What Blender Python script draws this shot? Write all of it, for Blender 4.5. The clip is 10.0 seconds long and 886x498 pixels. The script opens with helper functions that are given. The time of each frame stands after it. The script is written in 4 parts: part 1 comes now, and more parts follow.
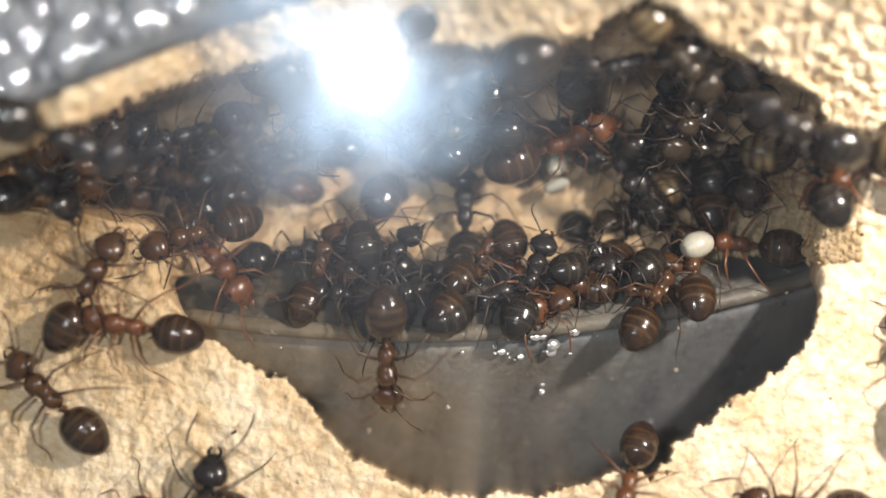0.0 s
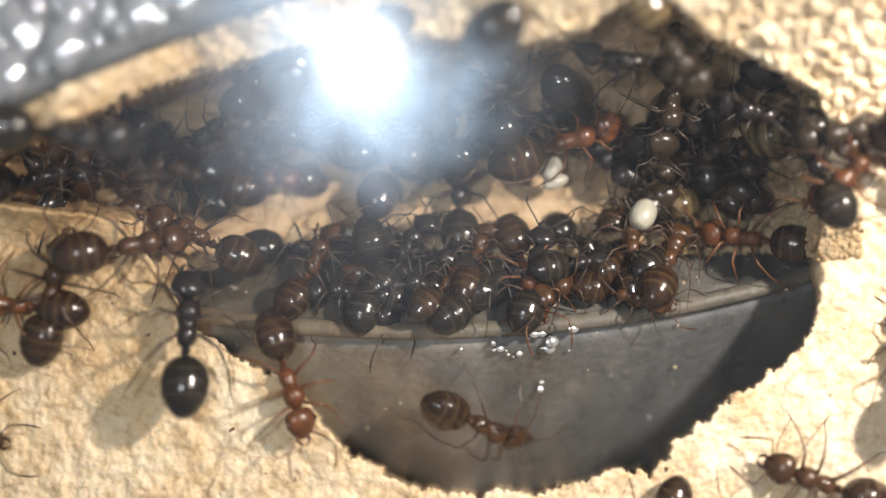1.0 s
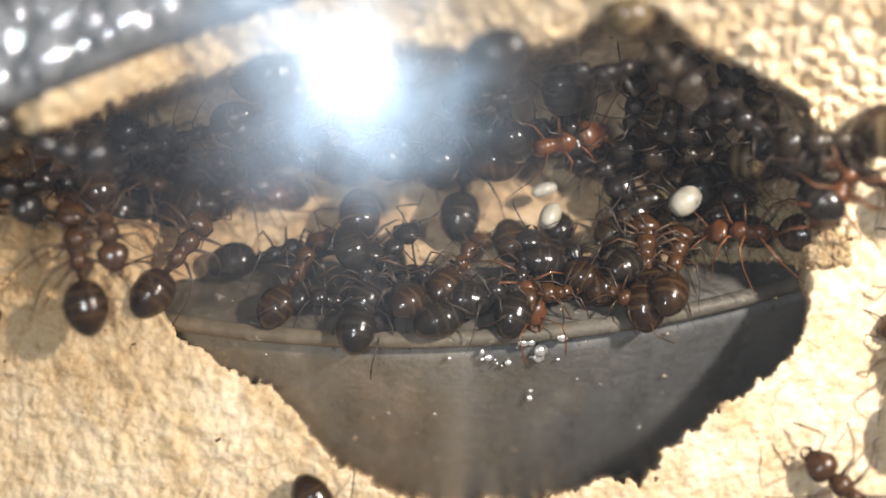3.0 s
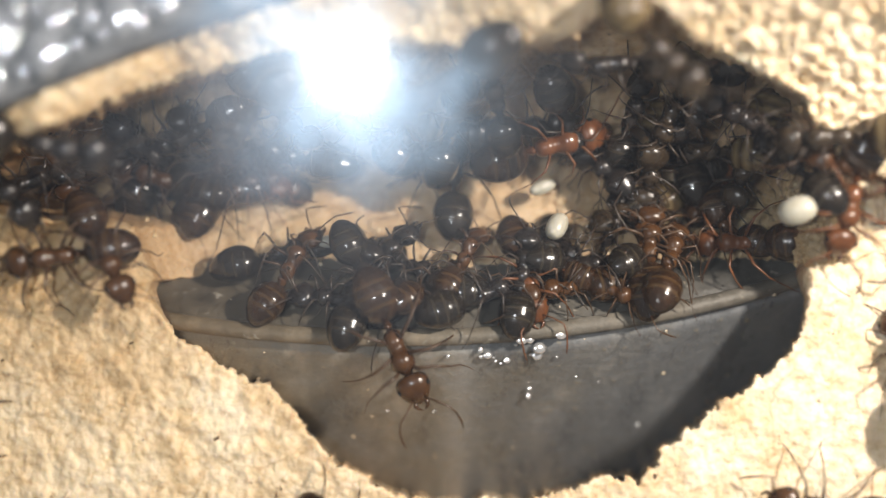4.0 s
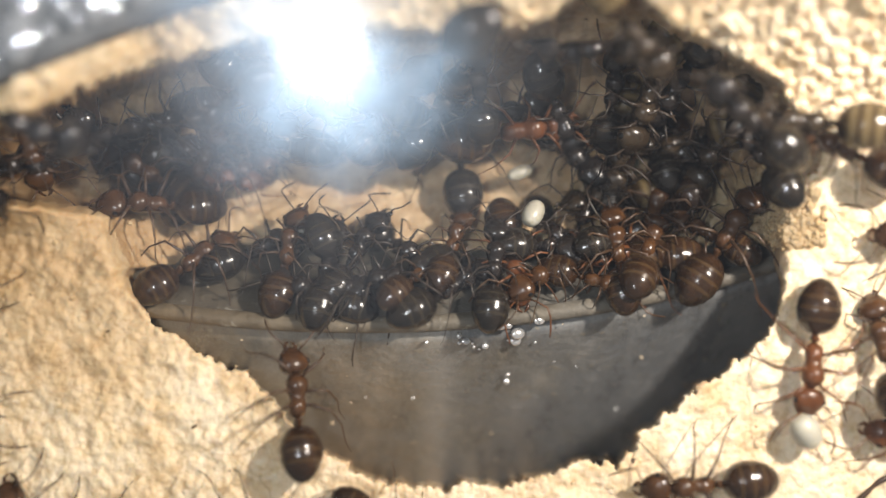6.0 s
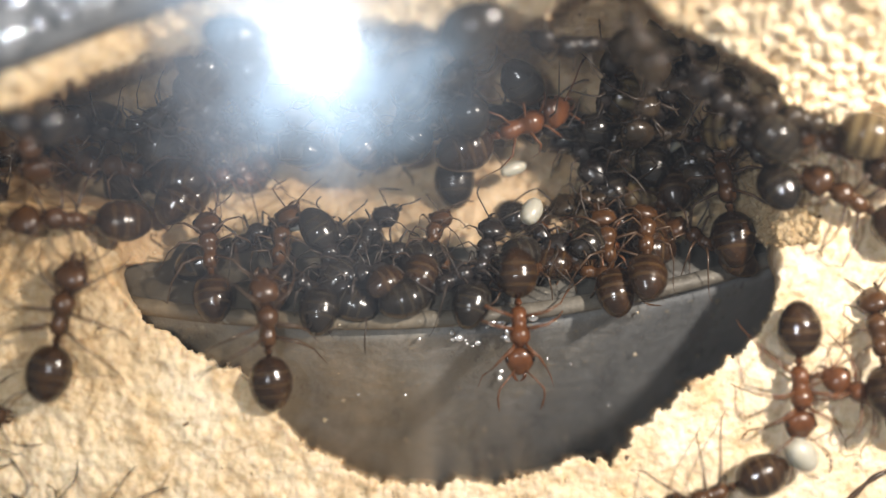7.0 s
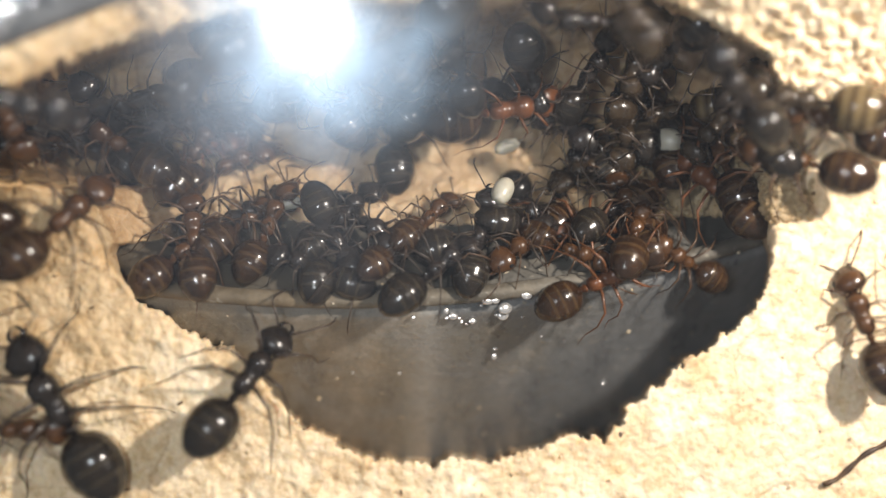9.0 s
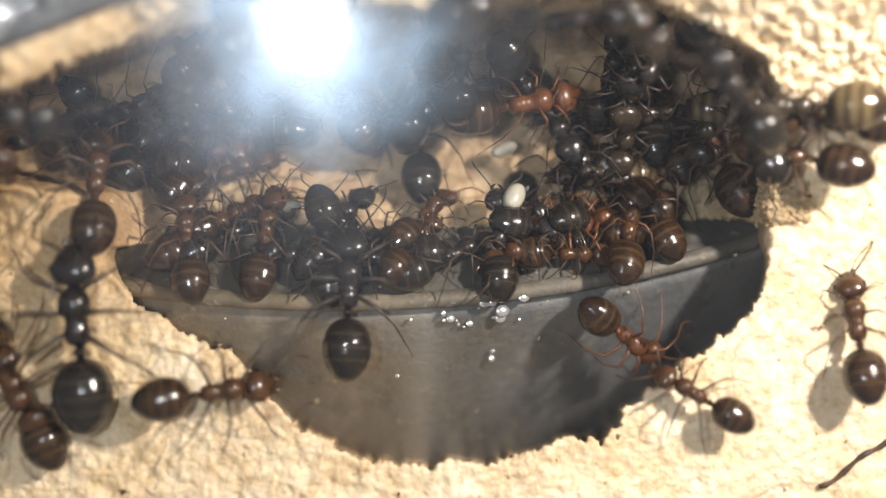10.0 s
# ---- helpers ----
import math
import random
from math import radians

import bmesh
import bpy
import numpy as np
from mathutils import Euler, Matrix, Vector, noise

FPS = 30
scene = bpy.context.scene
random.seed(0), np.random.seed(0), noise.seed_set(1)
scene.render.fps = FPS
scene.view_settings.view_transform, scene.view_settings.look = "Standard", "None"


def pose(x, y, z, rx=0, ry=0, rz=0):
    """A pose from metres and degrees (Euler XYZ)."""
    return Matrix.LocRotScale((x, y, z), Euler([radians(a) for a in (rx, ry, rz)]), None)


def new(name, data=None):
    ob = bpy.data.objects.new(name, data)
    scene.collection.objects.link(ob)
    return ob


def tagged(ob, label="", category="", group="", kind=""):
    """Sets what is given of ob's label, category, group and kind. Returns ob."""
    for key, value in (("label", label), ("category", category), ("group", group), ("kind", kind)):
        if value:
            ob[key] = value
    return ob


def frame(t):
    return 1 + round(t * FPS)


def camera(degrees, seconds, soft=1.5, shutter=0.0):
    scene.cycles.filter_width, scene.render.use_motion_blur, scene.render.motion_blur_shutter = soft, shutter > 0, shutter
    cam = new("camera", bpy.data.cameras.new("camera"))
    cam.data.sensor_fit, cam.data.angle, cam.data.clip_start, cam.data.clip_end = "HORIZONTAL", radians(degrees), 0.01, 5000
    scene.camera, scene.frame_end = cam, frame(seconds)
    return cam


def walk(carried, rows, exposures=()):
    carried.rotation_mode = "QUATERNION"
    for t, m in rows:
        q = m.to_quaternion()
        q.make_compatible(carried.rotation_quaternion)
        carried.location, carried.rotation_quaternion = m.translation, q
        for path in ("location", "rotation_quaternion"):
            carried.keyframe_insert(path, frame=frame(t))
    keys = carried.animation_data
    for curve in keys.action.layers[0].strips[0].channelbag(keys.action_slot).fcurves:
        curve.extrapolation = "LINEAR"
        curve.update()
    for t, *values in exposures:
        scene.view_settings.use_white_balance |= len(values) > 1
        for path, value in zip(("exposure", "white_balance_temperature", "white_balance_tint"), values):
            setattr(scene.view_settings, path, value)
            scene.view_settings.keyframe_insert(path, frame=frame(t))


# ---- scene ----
# All plan numbers are in millimetres in the plan frame of the nest front:
# a to the right, b up along the front, w out of the front towards the viewer.
MM = 0.001
TILT = 45.0                     # the view looks down by this much
EYE = 64.68                     # viewing distance from the front
OX = Vector((1, 0, 0))
OV = Vector((0, math.sin(radians(TILT)), math.cos(radians(TILT))))
OW = Vector((0, -math.cos(radians(TILT)), math.sin(radians(TILT))))
ORIGIN = Vector((0, 0, 0.05))
BASIS = Matrix((OX, OV, OW)).transposed()


def spot(a, b, w):
    """World place of a plan point; the plan fans out from the viewing station."""
    k = (EYE - w) / EYE
    return ORIGIN + (OX * (a * k) + OV * (b * k) + OW * w) * MM


def axes(x, y, z, at):
    """A pose from three axes and a place."""
    m = Matrix((x, y, z)).transposed().to_4x4()
    m.translation = at
    return m


# ---------------------------------------------------------------- camera
cam = camera(44.0, 10.0, soft=1.5, shutter=0.5)
cam.data.dof.use_dof = True
cam.data.dof.focus_distance = 0.0675
cam.data.dof.aperture_fstop = 12.0
STATIONS = [
    (0, 1.395, -0.201, 0.198, -0.860),
    (0.5, 1.309, -0.249, 0.231, -0.688),
    (1, 1.322, -0.377, 0.190, -0.636),
    (1.5, 1.028, -0.042, 0.259, -0.685),
    (2, 0.870, 0.066, 0.313, -0.644),
    (2.5, 0.761, 0.100, 0.219, -0.389),
    (4, 0.625, -0.056, 0.011, -0.121),
    (4.5, 0.000, 0.000, 0.000, 0.000),
    (5, -0.090, -0.524, -0.055, 0.078),
    (6.5, -0.750, -0.800, -0.315, 0.030),
    (7, -0.892, -0.979, -0.270, 0.304),
    (7.5, -1.145, -1.710, -0.296, 0.373),
    (8, -1.233, -1.718, -0.331, 0.299),
    (8.5, -1.243, -1.959, -0.430, 0.440),
    (9, -1.216, -2.124, -0.465, 0.447),
    (9.5, -1.294, -1.992, -0.575, 0.259),
    (10, -1.353, -1.985, -0.482, 0.316)]


def station(yaw, pitch, roll, ahead):
    turn = Matrix.Rotation(radians(yaw), 3, "Y") @ Matrix.Rotation(radians(pitch), 3, "X") @ Matrix.Rotation(radians(roll), 3, "Z")
    m = (BASIS @ turn).to_4x4()
    m.translation = ORIGIN + OW * ((EYE - ahead) * MM)
    return m


walk(cam, [(t, station(*r)) for t, *r in STATIONS])

# ---------------------------------------------------------------- world and lamps
world = bpy.data.worlds.new("dim_room")
scene.world = world
world.use_nodes = True
world.node_tree.nodes["Background"].inputs[0].default_value = (1.0, 0.96, 0.90, 1)
world.node_tree.nodes["Background"].inputs[1].default_value = 0.28
scene.view_settings.exposure = 0.0


def lamp(name, place, watts, radius, colour):
    data = bpy.data.lights.new(name, "POINT")
    data.energy, data.shadow_soft_size, data.color = watts, radius * MM, colour
    ob = new(name, data)
    ob.location = place
    return ob


PANE_W, PANE_SLOPE, PANE_LEAN = 10.6, 0.14, 0.0
PANE_N = (OW - OV * PANE_SLOPE - OX * PANE_LEAN).normalized()


def pane_at(a, b):
    w = PANE_W
    for i in range(4):
        w = PANE_W + (PANE_SLOPE * b + PANE_LEAN * a) * (EYE - w) / EYE
    return spot(a, b, w)


# the desk torch to one side, and the camera's own small light that mirrors in the cover glass
lamp("torch", spot(0, 0, 0) + (OX * 44 + OV * 21 + OW * 51) * MM, 0.395, 2.6, (1.0, 0.90, 0.80))
eye = ORIGIN + OW * (EYE * MM)
mirror_at = pane_at(-6.4, 11.0)
ray = (mirror_at - eye).normalized()
ray = ray - PANE_N * (2 * ray.dot(PANE_N))
lamp("camera_light", mirror_at + ray * 0.058, 0.092, 1.8, (0.90, 0.95, 1.0))


# ---------------------------------------------------------------- materials
def material(name):
    m = bpy.data.materials.new(name)
    m.use_nodes = True
    return m, m.node_tree.nodes, m.node_tree.links, m.node_tree.nodes["Principled BSDF"]


def add_node(nodes, kind, **values):
    n = nodes.new(kind)
    for k, v in values.items():
        n.inputs[k].default_value = v
    return n


def ramp(nodes, links, source, stops):
    n = nodes.new("ShaderNodeValToRGB")
    els = n.color_ramp.elements
    while len(els) < len(stops):
        els.new(0.5)
    for e, (p, c) in zip(els, stops):
        e.position, e.color = p, (*c, 1)
    links.new(source, n.inputs[0])
    return n


def noise_node(nodes, links, co, scale, detail=4.0, rough=0.6):
    n = add_node(nodes, "ShaderNodeTexNoise", Scale=scale, Detail=detail, Roughness=rough)
    links.new(co, n.inputs["Vector"])
    return n


def ragged_amount(nodes, links, co, scale, ends, rag):
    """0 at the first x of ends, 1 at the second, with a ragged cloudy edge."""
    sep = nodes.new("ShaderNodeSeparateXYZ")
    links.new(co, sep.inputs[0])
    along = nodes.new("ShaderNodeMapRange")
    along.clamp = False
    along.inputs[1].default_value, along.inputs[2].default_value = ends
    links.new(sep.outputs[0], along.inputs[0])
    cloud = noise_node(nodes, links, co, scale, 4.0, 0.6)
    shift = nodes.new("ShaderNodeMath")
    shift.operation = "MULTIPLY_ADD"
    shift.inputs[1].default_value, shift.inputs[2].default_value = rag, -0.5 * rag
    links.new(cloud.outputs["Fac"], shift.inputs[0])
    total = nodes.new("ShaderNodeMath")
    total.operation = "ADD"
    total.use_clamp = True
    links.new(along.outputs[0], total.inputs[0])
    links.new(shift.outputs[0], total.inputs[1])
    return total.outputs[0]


def make_plaster(name, tones):
    m, nodes, links, p = material(name)
    co = nodes.new("ShaderNodeTexCoord").outputs["Object"]
    big = noise_node(nodes, links, co, 260.0, 9.0, 0.68)
    fine = noise_node(nodes, links, co, 1500.0, 4.0, 0.6)
    speck = noise_node(nodes, links, co, 900.0, 2.0)
    base = ramp(nodes, links, big.outputs["Fac"], list(zip((0.28, 0.40, 0.55, 0.75), tones)))
    # ochre and chalky patches
    tint = noise_node(nodes, links, co, 420.0, 3.0, 0.55)
    hue = ramp(nodes, links, tint.outputs["Color"], [(0.34, (0.97, 0.89, 0.75)), (0.48, (0.98, 0.96, 0.93)), (0.64, (1.0, 1.0, 1.0))])
    toned = nodes.new("ShaderNodeMixRGB")
    toned.blend_type = "MULTIPLY"
    toned.inputs[0].default_value = 0.85
    links.new(base.outputs[0], toned.inputs[1])
    links.new(hue.outputs[0], toned.inputs[2])
    # ochre tint, stronger towards one end of the nest
    ochre = ragged_amount(nodes, links, co, 95.0, (0.012, -0.030), 0.9)
    ochre_mix = nodes.new("ShaderNodeMixRGB")
    ochre_mix.blend_type = "MULTIPLY"
    ochre_mix.inputs[2].default_value = (0.96, 0.92, 0.84, 1)
    links.new(ochre, ochre_mix.inputs[0])
    links.new(toned.outputs[0], ochre_mix.inputs[1])
    # a ragged brown patch, strongest at the mouth of the side tunnel
    from_mouth = nodes.new("ShaderNodeVectorMath")
    from_mouth.operation = "DISTANCE"
    from_mouth.inputs[1].default_value = spot(-23.5, 0.6, 1.0)
    links.new(co, from_mouth.inputs[0])
    fray = nodes.new("ShaderNodeMath")
    fray.operation = "MULTIPLY_ADD"
    fray.inputs[1].default_value = -0.010
    links.new(big.outputs["Fac"], fray.inputs[0])
    links.new(from_mouth.outputs["Value"], fray.inputs[2])
    patch_fade = nodes.new("ShaderNodeMapRange")
    patch_fade.inputs[1].default_value, patch_fade.inputs[2].default_value = -0.002, 0.0075
    patch_fade.inputs[3].default_value, patch_fade.inputs[4].default_value = 1.0, 0.0
    links.new(fray.outputs[0], patch_fade.inputs[0])
    browned = nodes.new("ShaderNodeMixRGB")
    browned.blend_type = "MULTIPLY"
    browned.inputs[2].default_value = (0.66, 0.57, 0.45, 1)
    links.new(patch_fade.outputs[0], browned.inputs[0])
    links.new(ochre_mix.outputs[0], browned.inputs[1])
    grain = ramp(nodes, links, fine.outputs["Fac"], [(0.34, (0.74, 0.66, 0.54)), (0.46, (0.93, 0.90, 0.85)), (0.6, (1, 1, 1))])
    mix = nodes.new("ShaderNodeMixRGB")
    mix.blend_type = "MULTIPLY"
    mix.inputs[0].default_value = 0.8
    links.new(browned.outputs[0], mix.inputs[1])
    links.new(grain.outputs[0], mix.inputs[2])
    dirt = ramp(nodes, links, speck.outputs["Fac"], [(0.245, (0.10, 0.06, 0.03)), (0.275, (1, 1, 1))])
    mix2 = nodes.new("ShaderNodeMixRGB")
    mix2.blend_type = "MULTIPLY"
    mix2.inputs[0].default_value = 1.0
    links.new(mix.outputs[0], mix2.inputs[1])
    links.new(dirt.outputs[0], mix2.inputs[2])
    # hairline cracks
    warp = noise_node(nodes, links, co, 260.0, 4.0)
    add = nodes.new("ShaderNodeMixRGB")
    add.blend_type = "LINEAR_LIGHT"
    add.inputs[0].default_value = 0.0022
    links.new(co, add.inputs[1])
    links.new(warp.outputs["Color"], add.inputs[2])
    cell = nodes.new("ShaderNodeTexVoronoi")
    cell.feature = "DISTANCE_TO_EDGE"
    cell.inputs["Scale"].default_value = 130.0
    links.new(add.outputs[0], cell.inputs["Vector"])
    crack = ramp(nodes, links, cell.outputs["Distance"], [(0.0, (1, 1, 1)), (0.022, (0, 0, 0))])
    area = noise_node(nodes, links, co, 120.0, 2.0)
    gate = ramp(nodes, links, area.outputs["Fac"], [(0.42, (0.45, 0.45, 0.45)), (0.53, (0, 0, 0))])
    both = nodes.new("ShaderNodeMath")
    both.operation = "MULTIPLY"
    links.new(crack.outputs[0], both.inputs[0])
    links.new(gate.outputs[0], both.inputs[1])
    mix3 = nodes.new("ShaderNodeMixRGB")
    mix3.inputs[2].default_value = (0.30, 0.18, 0.08, 1)
    links.new(both.outputs[0], mix3.inputs[0])
    links.new(mix2.outputs[0], mix3.inputs[1])
    links.new(mix3.outputs[0], p.inputs["Base Color"])
    p.inputs["Roughness"].default_value = 0.6
    p.inputs["Specular IOR Level"].default_value = 0.45
    p.inputs["Subsurface Weight"].default_value = 0.25
    p.inputs["Subsurface Radius"].default_value = (1.0, 0.66, 0.36)
    p.inputs["Subsurface Scale"].default_value = 0.0011
    b1 = add_node(nodes, "ShaderNodeBump", Strength=0.8, Distance=0.00022)
    links.new(fine.outputs["Fac"], b1.inputs["Height"])
    mid = noise_node(nodes, links, co, 900.0, 4.0, 0.65)
    b2 = add_node(nodes, "ShaderNodeBump", Strength=0.5, Distance=0.0004)
    links.new(mid.outputs["Fac"], b2.inputs["Height"])
    links.new(b1.outputs[0], b2.inputs["Normal"])
    links.new(b2.outputs[0], p.inputs["Normal"])
    return m


def make_dish_grey(name, dark, mid, light, gloss, streak=None):
    m, nodes, links, p = material(name)
    co = nodes.new("ShaderNodeTexCoord").outputs["Object"]
    stretch = nodes.new("ShaderNodeMapping")
    stretch.inputs["Scale"].default_value = (1.0, 1.0, 0.45)
    links.new(co, stretch.inputs["Vector"])
    big = noise_node(nodes, links, stretch.outputs[0], 190.0, 7.0, 0.72)
    fine = noise_node(nodes, links, co, 1300.0, 3.0)
    base = ramp(nodes, links, big.outputs["Fac"], [(0.3, dark), (0.55, mid), (0.75, light)])
    dust_or_haze = ramp(nodes, links, fine.outputs["Fac"], [(0.64, (0, 0, 0)), (0.72, (1, 1, 1))])
    mix = nodes.new("ShaderNodeMixRGB")
    mix.inputs[2].default_value = (0.22, 0.20, 0.16, 1)
    links.new(dust_or_haze.outputs[0], mix.inputs[0])
    brown = ragged_amount(nodes, links, co, 150.0, (0.016, -0.014), 2.2)
    film = ramp(nodes, links, brown, [(0.0, (0.92, 0.96, 1.02)), (0.45, (1.0, 0.98, 0.93)), (1.0, (1.04, 0.91, 0.72))])
    veil = nodes.new("ShaderNodeMixRGB")
    veil.blend_type = "MULTIPLY"
    veil.inputs[0].default_value = 1.0
    links.new(base.outputs[0], veil.inputs[1])
    links.new(film.outputs[0], veil.inputs[2])
    out = veil.outputs[0]
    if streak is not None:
        # a pale upright sheen on the wall, painted into its colour
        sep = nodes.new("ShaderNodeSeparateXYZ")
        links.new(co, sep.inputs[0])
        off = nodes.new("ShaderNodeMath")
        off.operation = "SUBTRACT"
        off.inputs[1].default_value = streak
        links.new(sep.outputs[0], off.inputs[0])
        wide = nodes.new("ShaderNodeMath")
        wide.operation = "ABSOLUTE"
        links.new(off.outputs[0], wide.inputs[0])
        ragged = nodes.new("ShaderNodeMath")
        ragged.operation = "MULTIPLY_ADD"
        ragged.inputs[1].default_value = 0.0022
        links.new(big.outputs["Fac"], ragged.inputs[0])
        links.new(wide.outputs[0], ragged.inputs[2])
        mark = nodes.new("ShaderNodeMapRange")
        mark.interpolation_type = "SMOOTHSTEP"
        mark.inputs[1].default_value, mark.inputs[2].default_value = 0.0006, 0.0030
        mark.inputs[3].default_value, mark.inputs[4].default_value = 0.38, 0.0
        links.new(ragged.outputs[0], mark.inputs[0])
        sheen_mix = nodes.new("ShaderNodeMixRGB")
        sheen_mix.inputs[2].default_value = (0.40, 0.39, 0.365, 1)
        links.new(mark.outputs[0], sheen_mix.inputs[0])
        links.new(out, sheen_mix.inputs[1])
        out = sheen_mix.outputs[0]
    links.new(out, mix.inputs[1])
    links.new(mix.outputs[0], p.inputs["Base Color"])
    rr = ramp(nodes, links, big.outputs["Fac"], [(0.3, (gloss,) * 3), (0.7, (gloss * 2.2,) * 3)])
    links.new(rr.outputs[0], p.inputs["Roughness"])
    p.inputs["Metallic"].default_value = 0.15
    b = add_node(nodes, "ShaderNodeBump", Strength=0.4, Distance=0.0003)
    links.new(fine.outputs["Fac"], b.inputs["Height"])
    links.new(b.outputs[0], p.inputs["Normal"])
    return m


def make_cuticle(name, dark, light, rough=0.22, bands=0.0, coat=0.5, membrane=(0.16, 0.10, 0.04), wide=0.16):
    m, nodes, links, p = material(name)
    tc = nodes.new("ShaderNodeTexCoord").outputs["Object"]
    n = noise_node(nodes, links, tc, 900.0, 4.0)
    base = ramp(nodes, links, n.outputs["Fac"], [(0.35, dark), (0.7, light)])
    out = base.outputs[0]
    if bands:
        sep = nodes.new("ShaderNodeSeparateXYZ")
        links.new(tc, sep.inputs[0])
        # pale membrane at the rear rim of each plate
        total = None
        for x in BAND_X[:3]:
            d = nodes.new("ShaderNodeMath")
            d.operation = "SUBTRACT"
            links.new(sep.outputs[0], d.inputs[0])
            d.inputs[1].default_value = x * MM
            ab = nodes.new("ShaderNodeMath")
            ab.operation = "ABSOLUTE"
            links.new(d.outputs[0], ab.inputs[0])
            lt = nodes.new("ShaderNodeMapRange")
            lt.inputs[1].default_value, lt.inputs[2].default_value = 0.125 * wide * MM, wide * MM
            lt.inputs[3].default_value, lt.inputs[4].default_value = 1.0, 0.0
            links.new(ab.outputs[0], lt.inputs[0])
            if total is None:
                total = lt.outputs[0]
            else:
                mx = nodes.new("ShaderNodeMath")
                mx.operation = "MAXIMUM"
                links.new(total, mx.inputs[0])
                links.new(lt.outputs[0], mx.inputs[1])
                total = mx.outputs[0]
        mix = nodes.new("ShaderNodeMixRGB")
        mix.inputs[2].default_value = (*membrane, 1)
        sc = nodes.new("ShaderNodeMath")
        sc.operation = "MULTIPLY"
        sc.inputs[1].default_value = bands
        links.new(total, sc.inputs[0])
        links.new(sc.outputs[0], mix.inputs[0])
        links.new(out, mix.inputs[1])
        out = mix.outputs[0]
    links.new(out, p.inputs["Base Color"])
    p.inputs["Roughness"].default_value = rough
    p.inputs["Coat Weight"].default_value = coat
    p.inputs["Coat Roughness"].default_value = 0.06
    p.inputs["Specular IOR Level"].default_value = 0.35
    b = add_node(nodes, "ShaderNodeBump", Strength=0.25, Distance=0.00004)
    f = noise_node(nodes, links, tc, 5000.0, 3.0)
    links.new(f.outputs["Fac"], b.inputs["Height"])
    links.new(b.outputs[0], p.inputs["Normal"])
    return m


def make_glass():
    m, nodes, links, p = material("cover_glass")
    nodes.remove(p)
    out = nodes["Material Output"]
    clear = nodes.new("ShaderNodeBsdfTransparent")
    sharp = nodes.new("ShaderNodeBsdfGlossy")
    sharp.inputs["Roughness"].default_value = 0.085
    film = nodes.new("ShaderNodeBsdfGlossy")
    film.inputs["Roughness"].default_value = 0.45
    film.inputs["Color"].default_value = (0.58, 0.79, 1.0, 1)
    co = nodes.new("ShaderNodeTexCoord").outputs["Object"]
    # an added patch of rough gloss spreads the reflection into a halo
    patchy = noise_node(nodes, links, co, 130.0, 4.0)
    patch = nodes.new("ShaderNodeVectorMath")
    patch.operation = "DISTANCE"
    patch.inputs[1].default_value = (0.0, 0.0, 0)
    links.new(co, patch.inputs[0])
    fade = nodes.new("ShaderNodeMapRange")
    fade.interpolation_type = "SMOOTHSTEP"
    fade.inputs[1].default_value, fade.inputs[2].default_value = -0.0040, 0.0046
    fade.inputs[3].default_value, fade.inputs[4].default_value = 1.0, 0.0
    ragged = nodes.new("ShaderNodeMath")
    ragged.operation = "MULTIPLY_ADD"
    links.new(patchy.outputs["Fac"], ragged.inputs[0])
    ragged.inputs[1].default_value = -0.009
    links.new(patch.outputs["Value"], ragged.inputs[2])
    links.new(ragged.outputs[0], fade.inputs[0])
    streak = ramp(nodes, links, patchy.outputs["Fac"], [(0.36, (0.02, 0.02, 0.02)), (0.64, (0.16, 0.16, 0.16))])
    amount = nodes.new("ShaderNodeMath")
    amount.operation = "MULTIPLY"
    links.new(streak.outputs[0], amount.inputs[0])
    links.new(fade.outputs[0], amount.inputs[1])
    a = nodes.new("ShaderNodeMixShader")
    links.new(amount.outputs[0], a.inputs[0])
    links.new(clear.outputs[0], a.inputs[1])
    links.new(film.outputs[0], a.inputs[2])
    # bluish lens haze, put onto the pane as a thin cloudy diffuse layer
    dust_or_haze = nodes.new("ShaderNodeBsdfDiffuse")
    dust_or_haze.inputs["Color"].default_value = (0.66, 0.77, 0.95, 1)
    away = nodes.new("ShaderNodeVectorMath")
    away.operation = "DISTANCE"
    away.inputs[1].default_value = (-0.0022, -0.0012, 0)
    links.new(co, away.inputs[0])
    cloud = noise_node(nodes, links, co, 170.0, 6.0, 0.62)
    haze_reach = nodes.new("ShaderNodeMath")
    haze_reach.operation = "MULTIPLY_ADD"
    links.new(cloud.outputs["Fac"], haze_reach.inputs[0])
    haze_reach.inputs[1].default_value = -0.011
    links.new(away.outputs["Value"], haze_reach.inputs[2])
    reach = nodes.new("ShaderNodeMapRange")
    reach.inputs[1].default_value, reach.inputs[2].default_value = -0.006, 0.0115
    links.new(haze_reach.outputs[0], reach.inputs[0])
    veil = ramp(nodes, links, reach.outputs[0], [(0.0, (0.10,) * 3), (0.28, (0.062,) * 3), (0.48, (0.017,) * 3), (0.82, (0.006,) * 3), (1.0, (0.0036,) * 3)])
    d = nodes.new("ShaderNodeMixShader")
    links.new(veil.outputs[0], d.inputs[0])
    links.new(a.outputs[0], d.inputs[1])
    links.new(dust_or_haze.outputs[0], d.inputs[2])
    # the mirror reflection fades out towards the edge of the pane
    mirror_fade = nodes.new("ShaderNodeMapRange")
    mirror_fade.inputs[1].default_value, mirror_fade.inputs[2].default_value = 0.006, 0.015
    mirror_fade.inputs[3].default_value, mirror_fade.inputs[4].default_value = 0.06, 0.0
    links.new(patch.outputs["Value"], mirror_fade.inputs[0])
    b = nodes.new("ShaderNodeMixShader")
    links.new(mirror_fade.outputs[0], b.inputs[0])
    links.new(d.outputs[0], b.inputs[1])
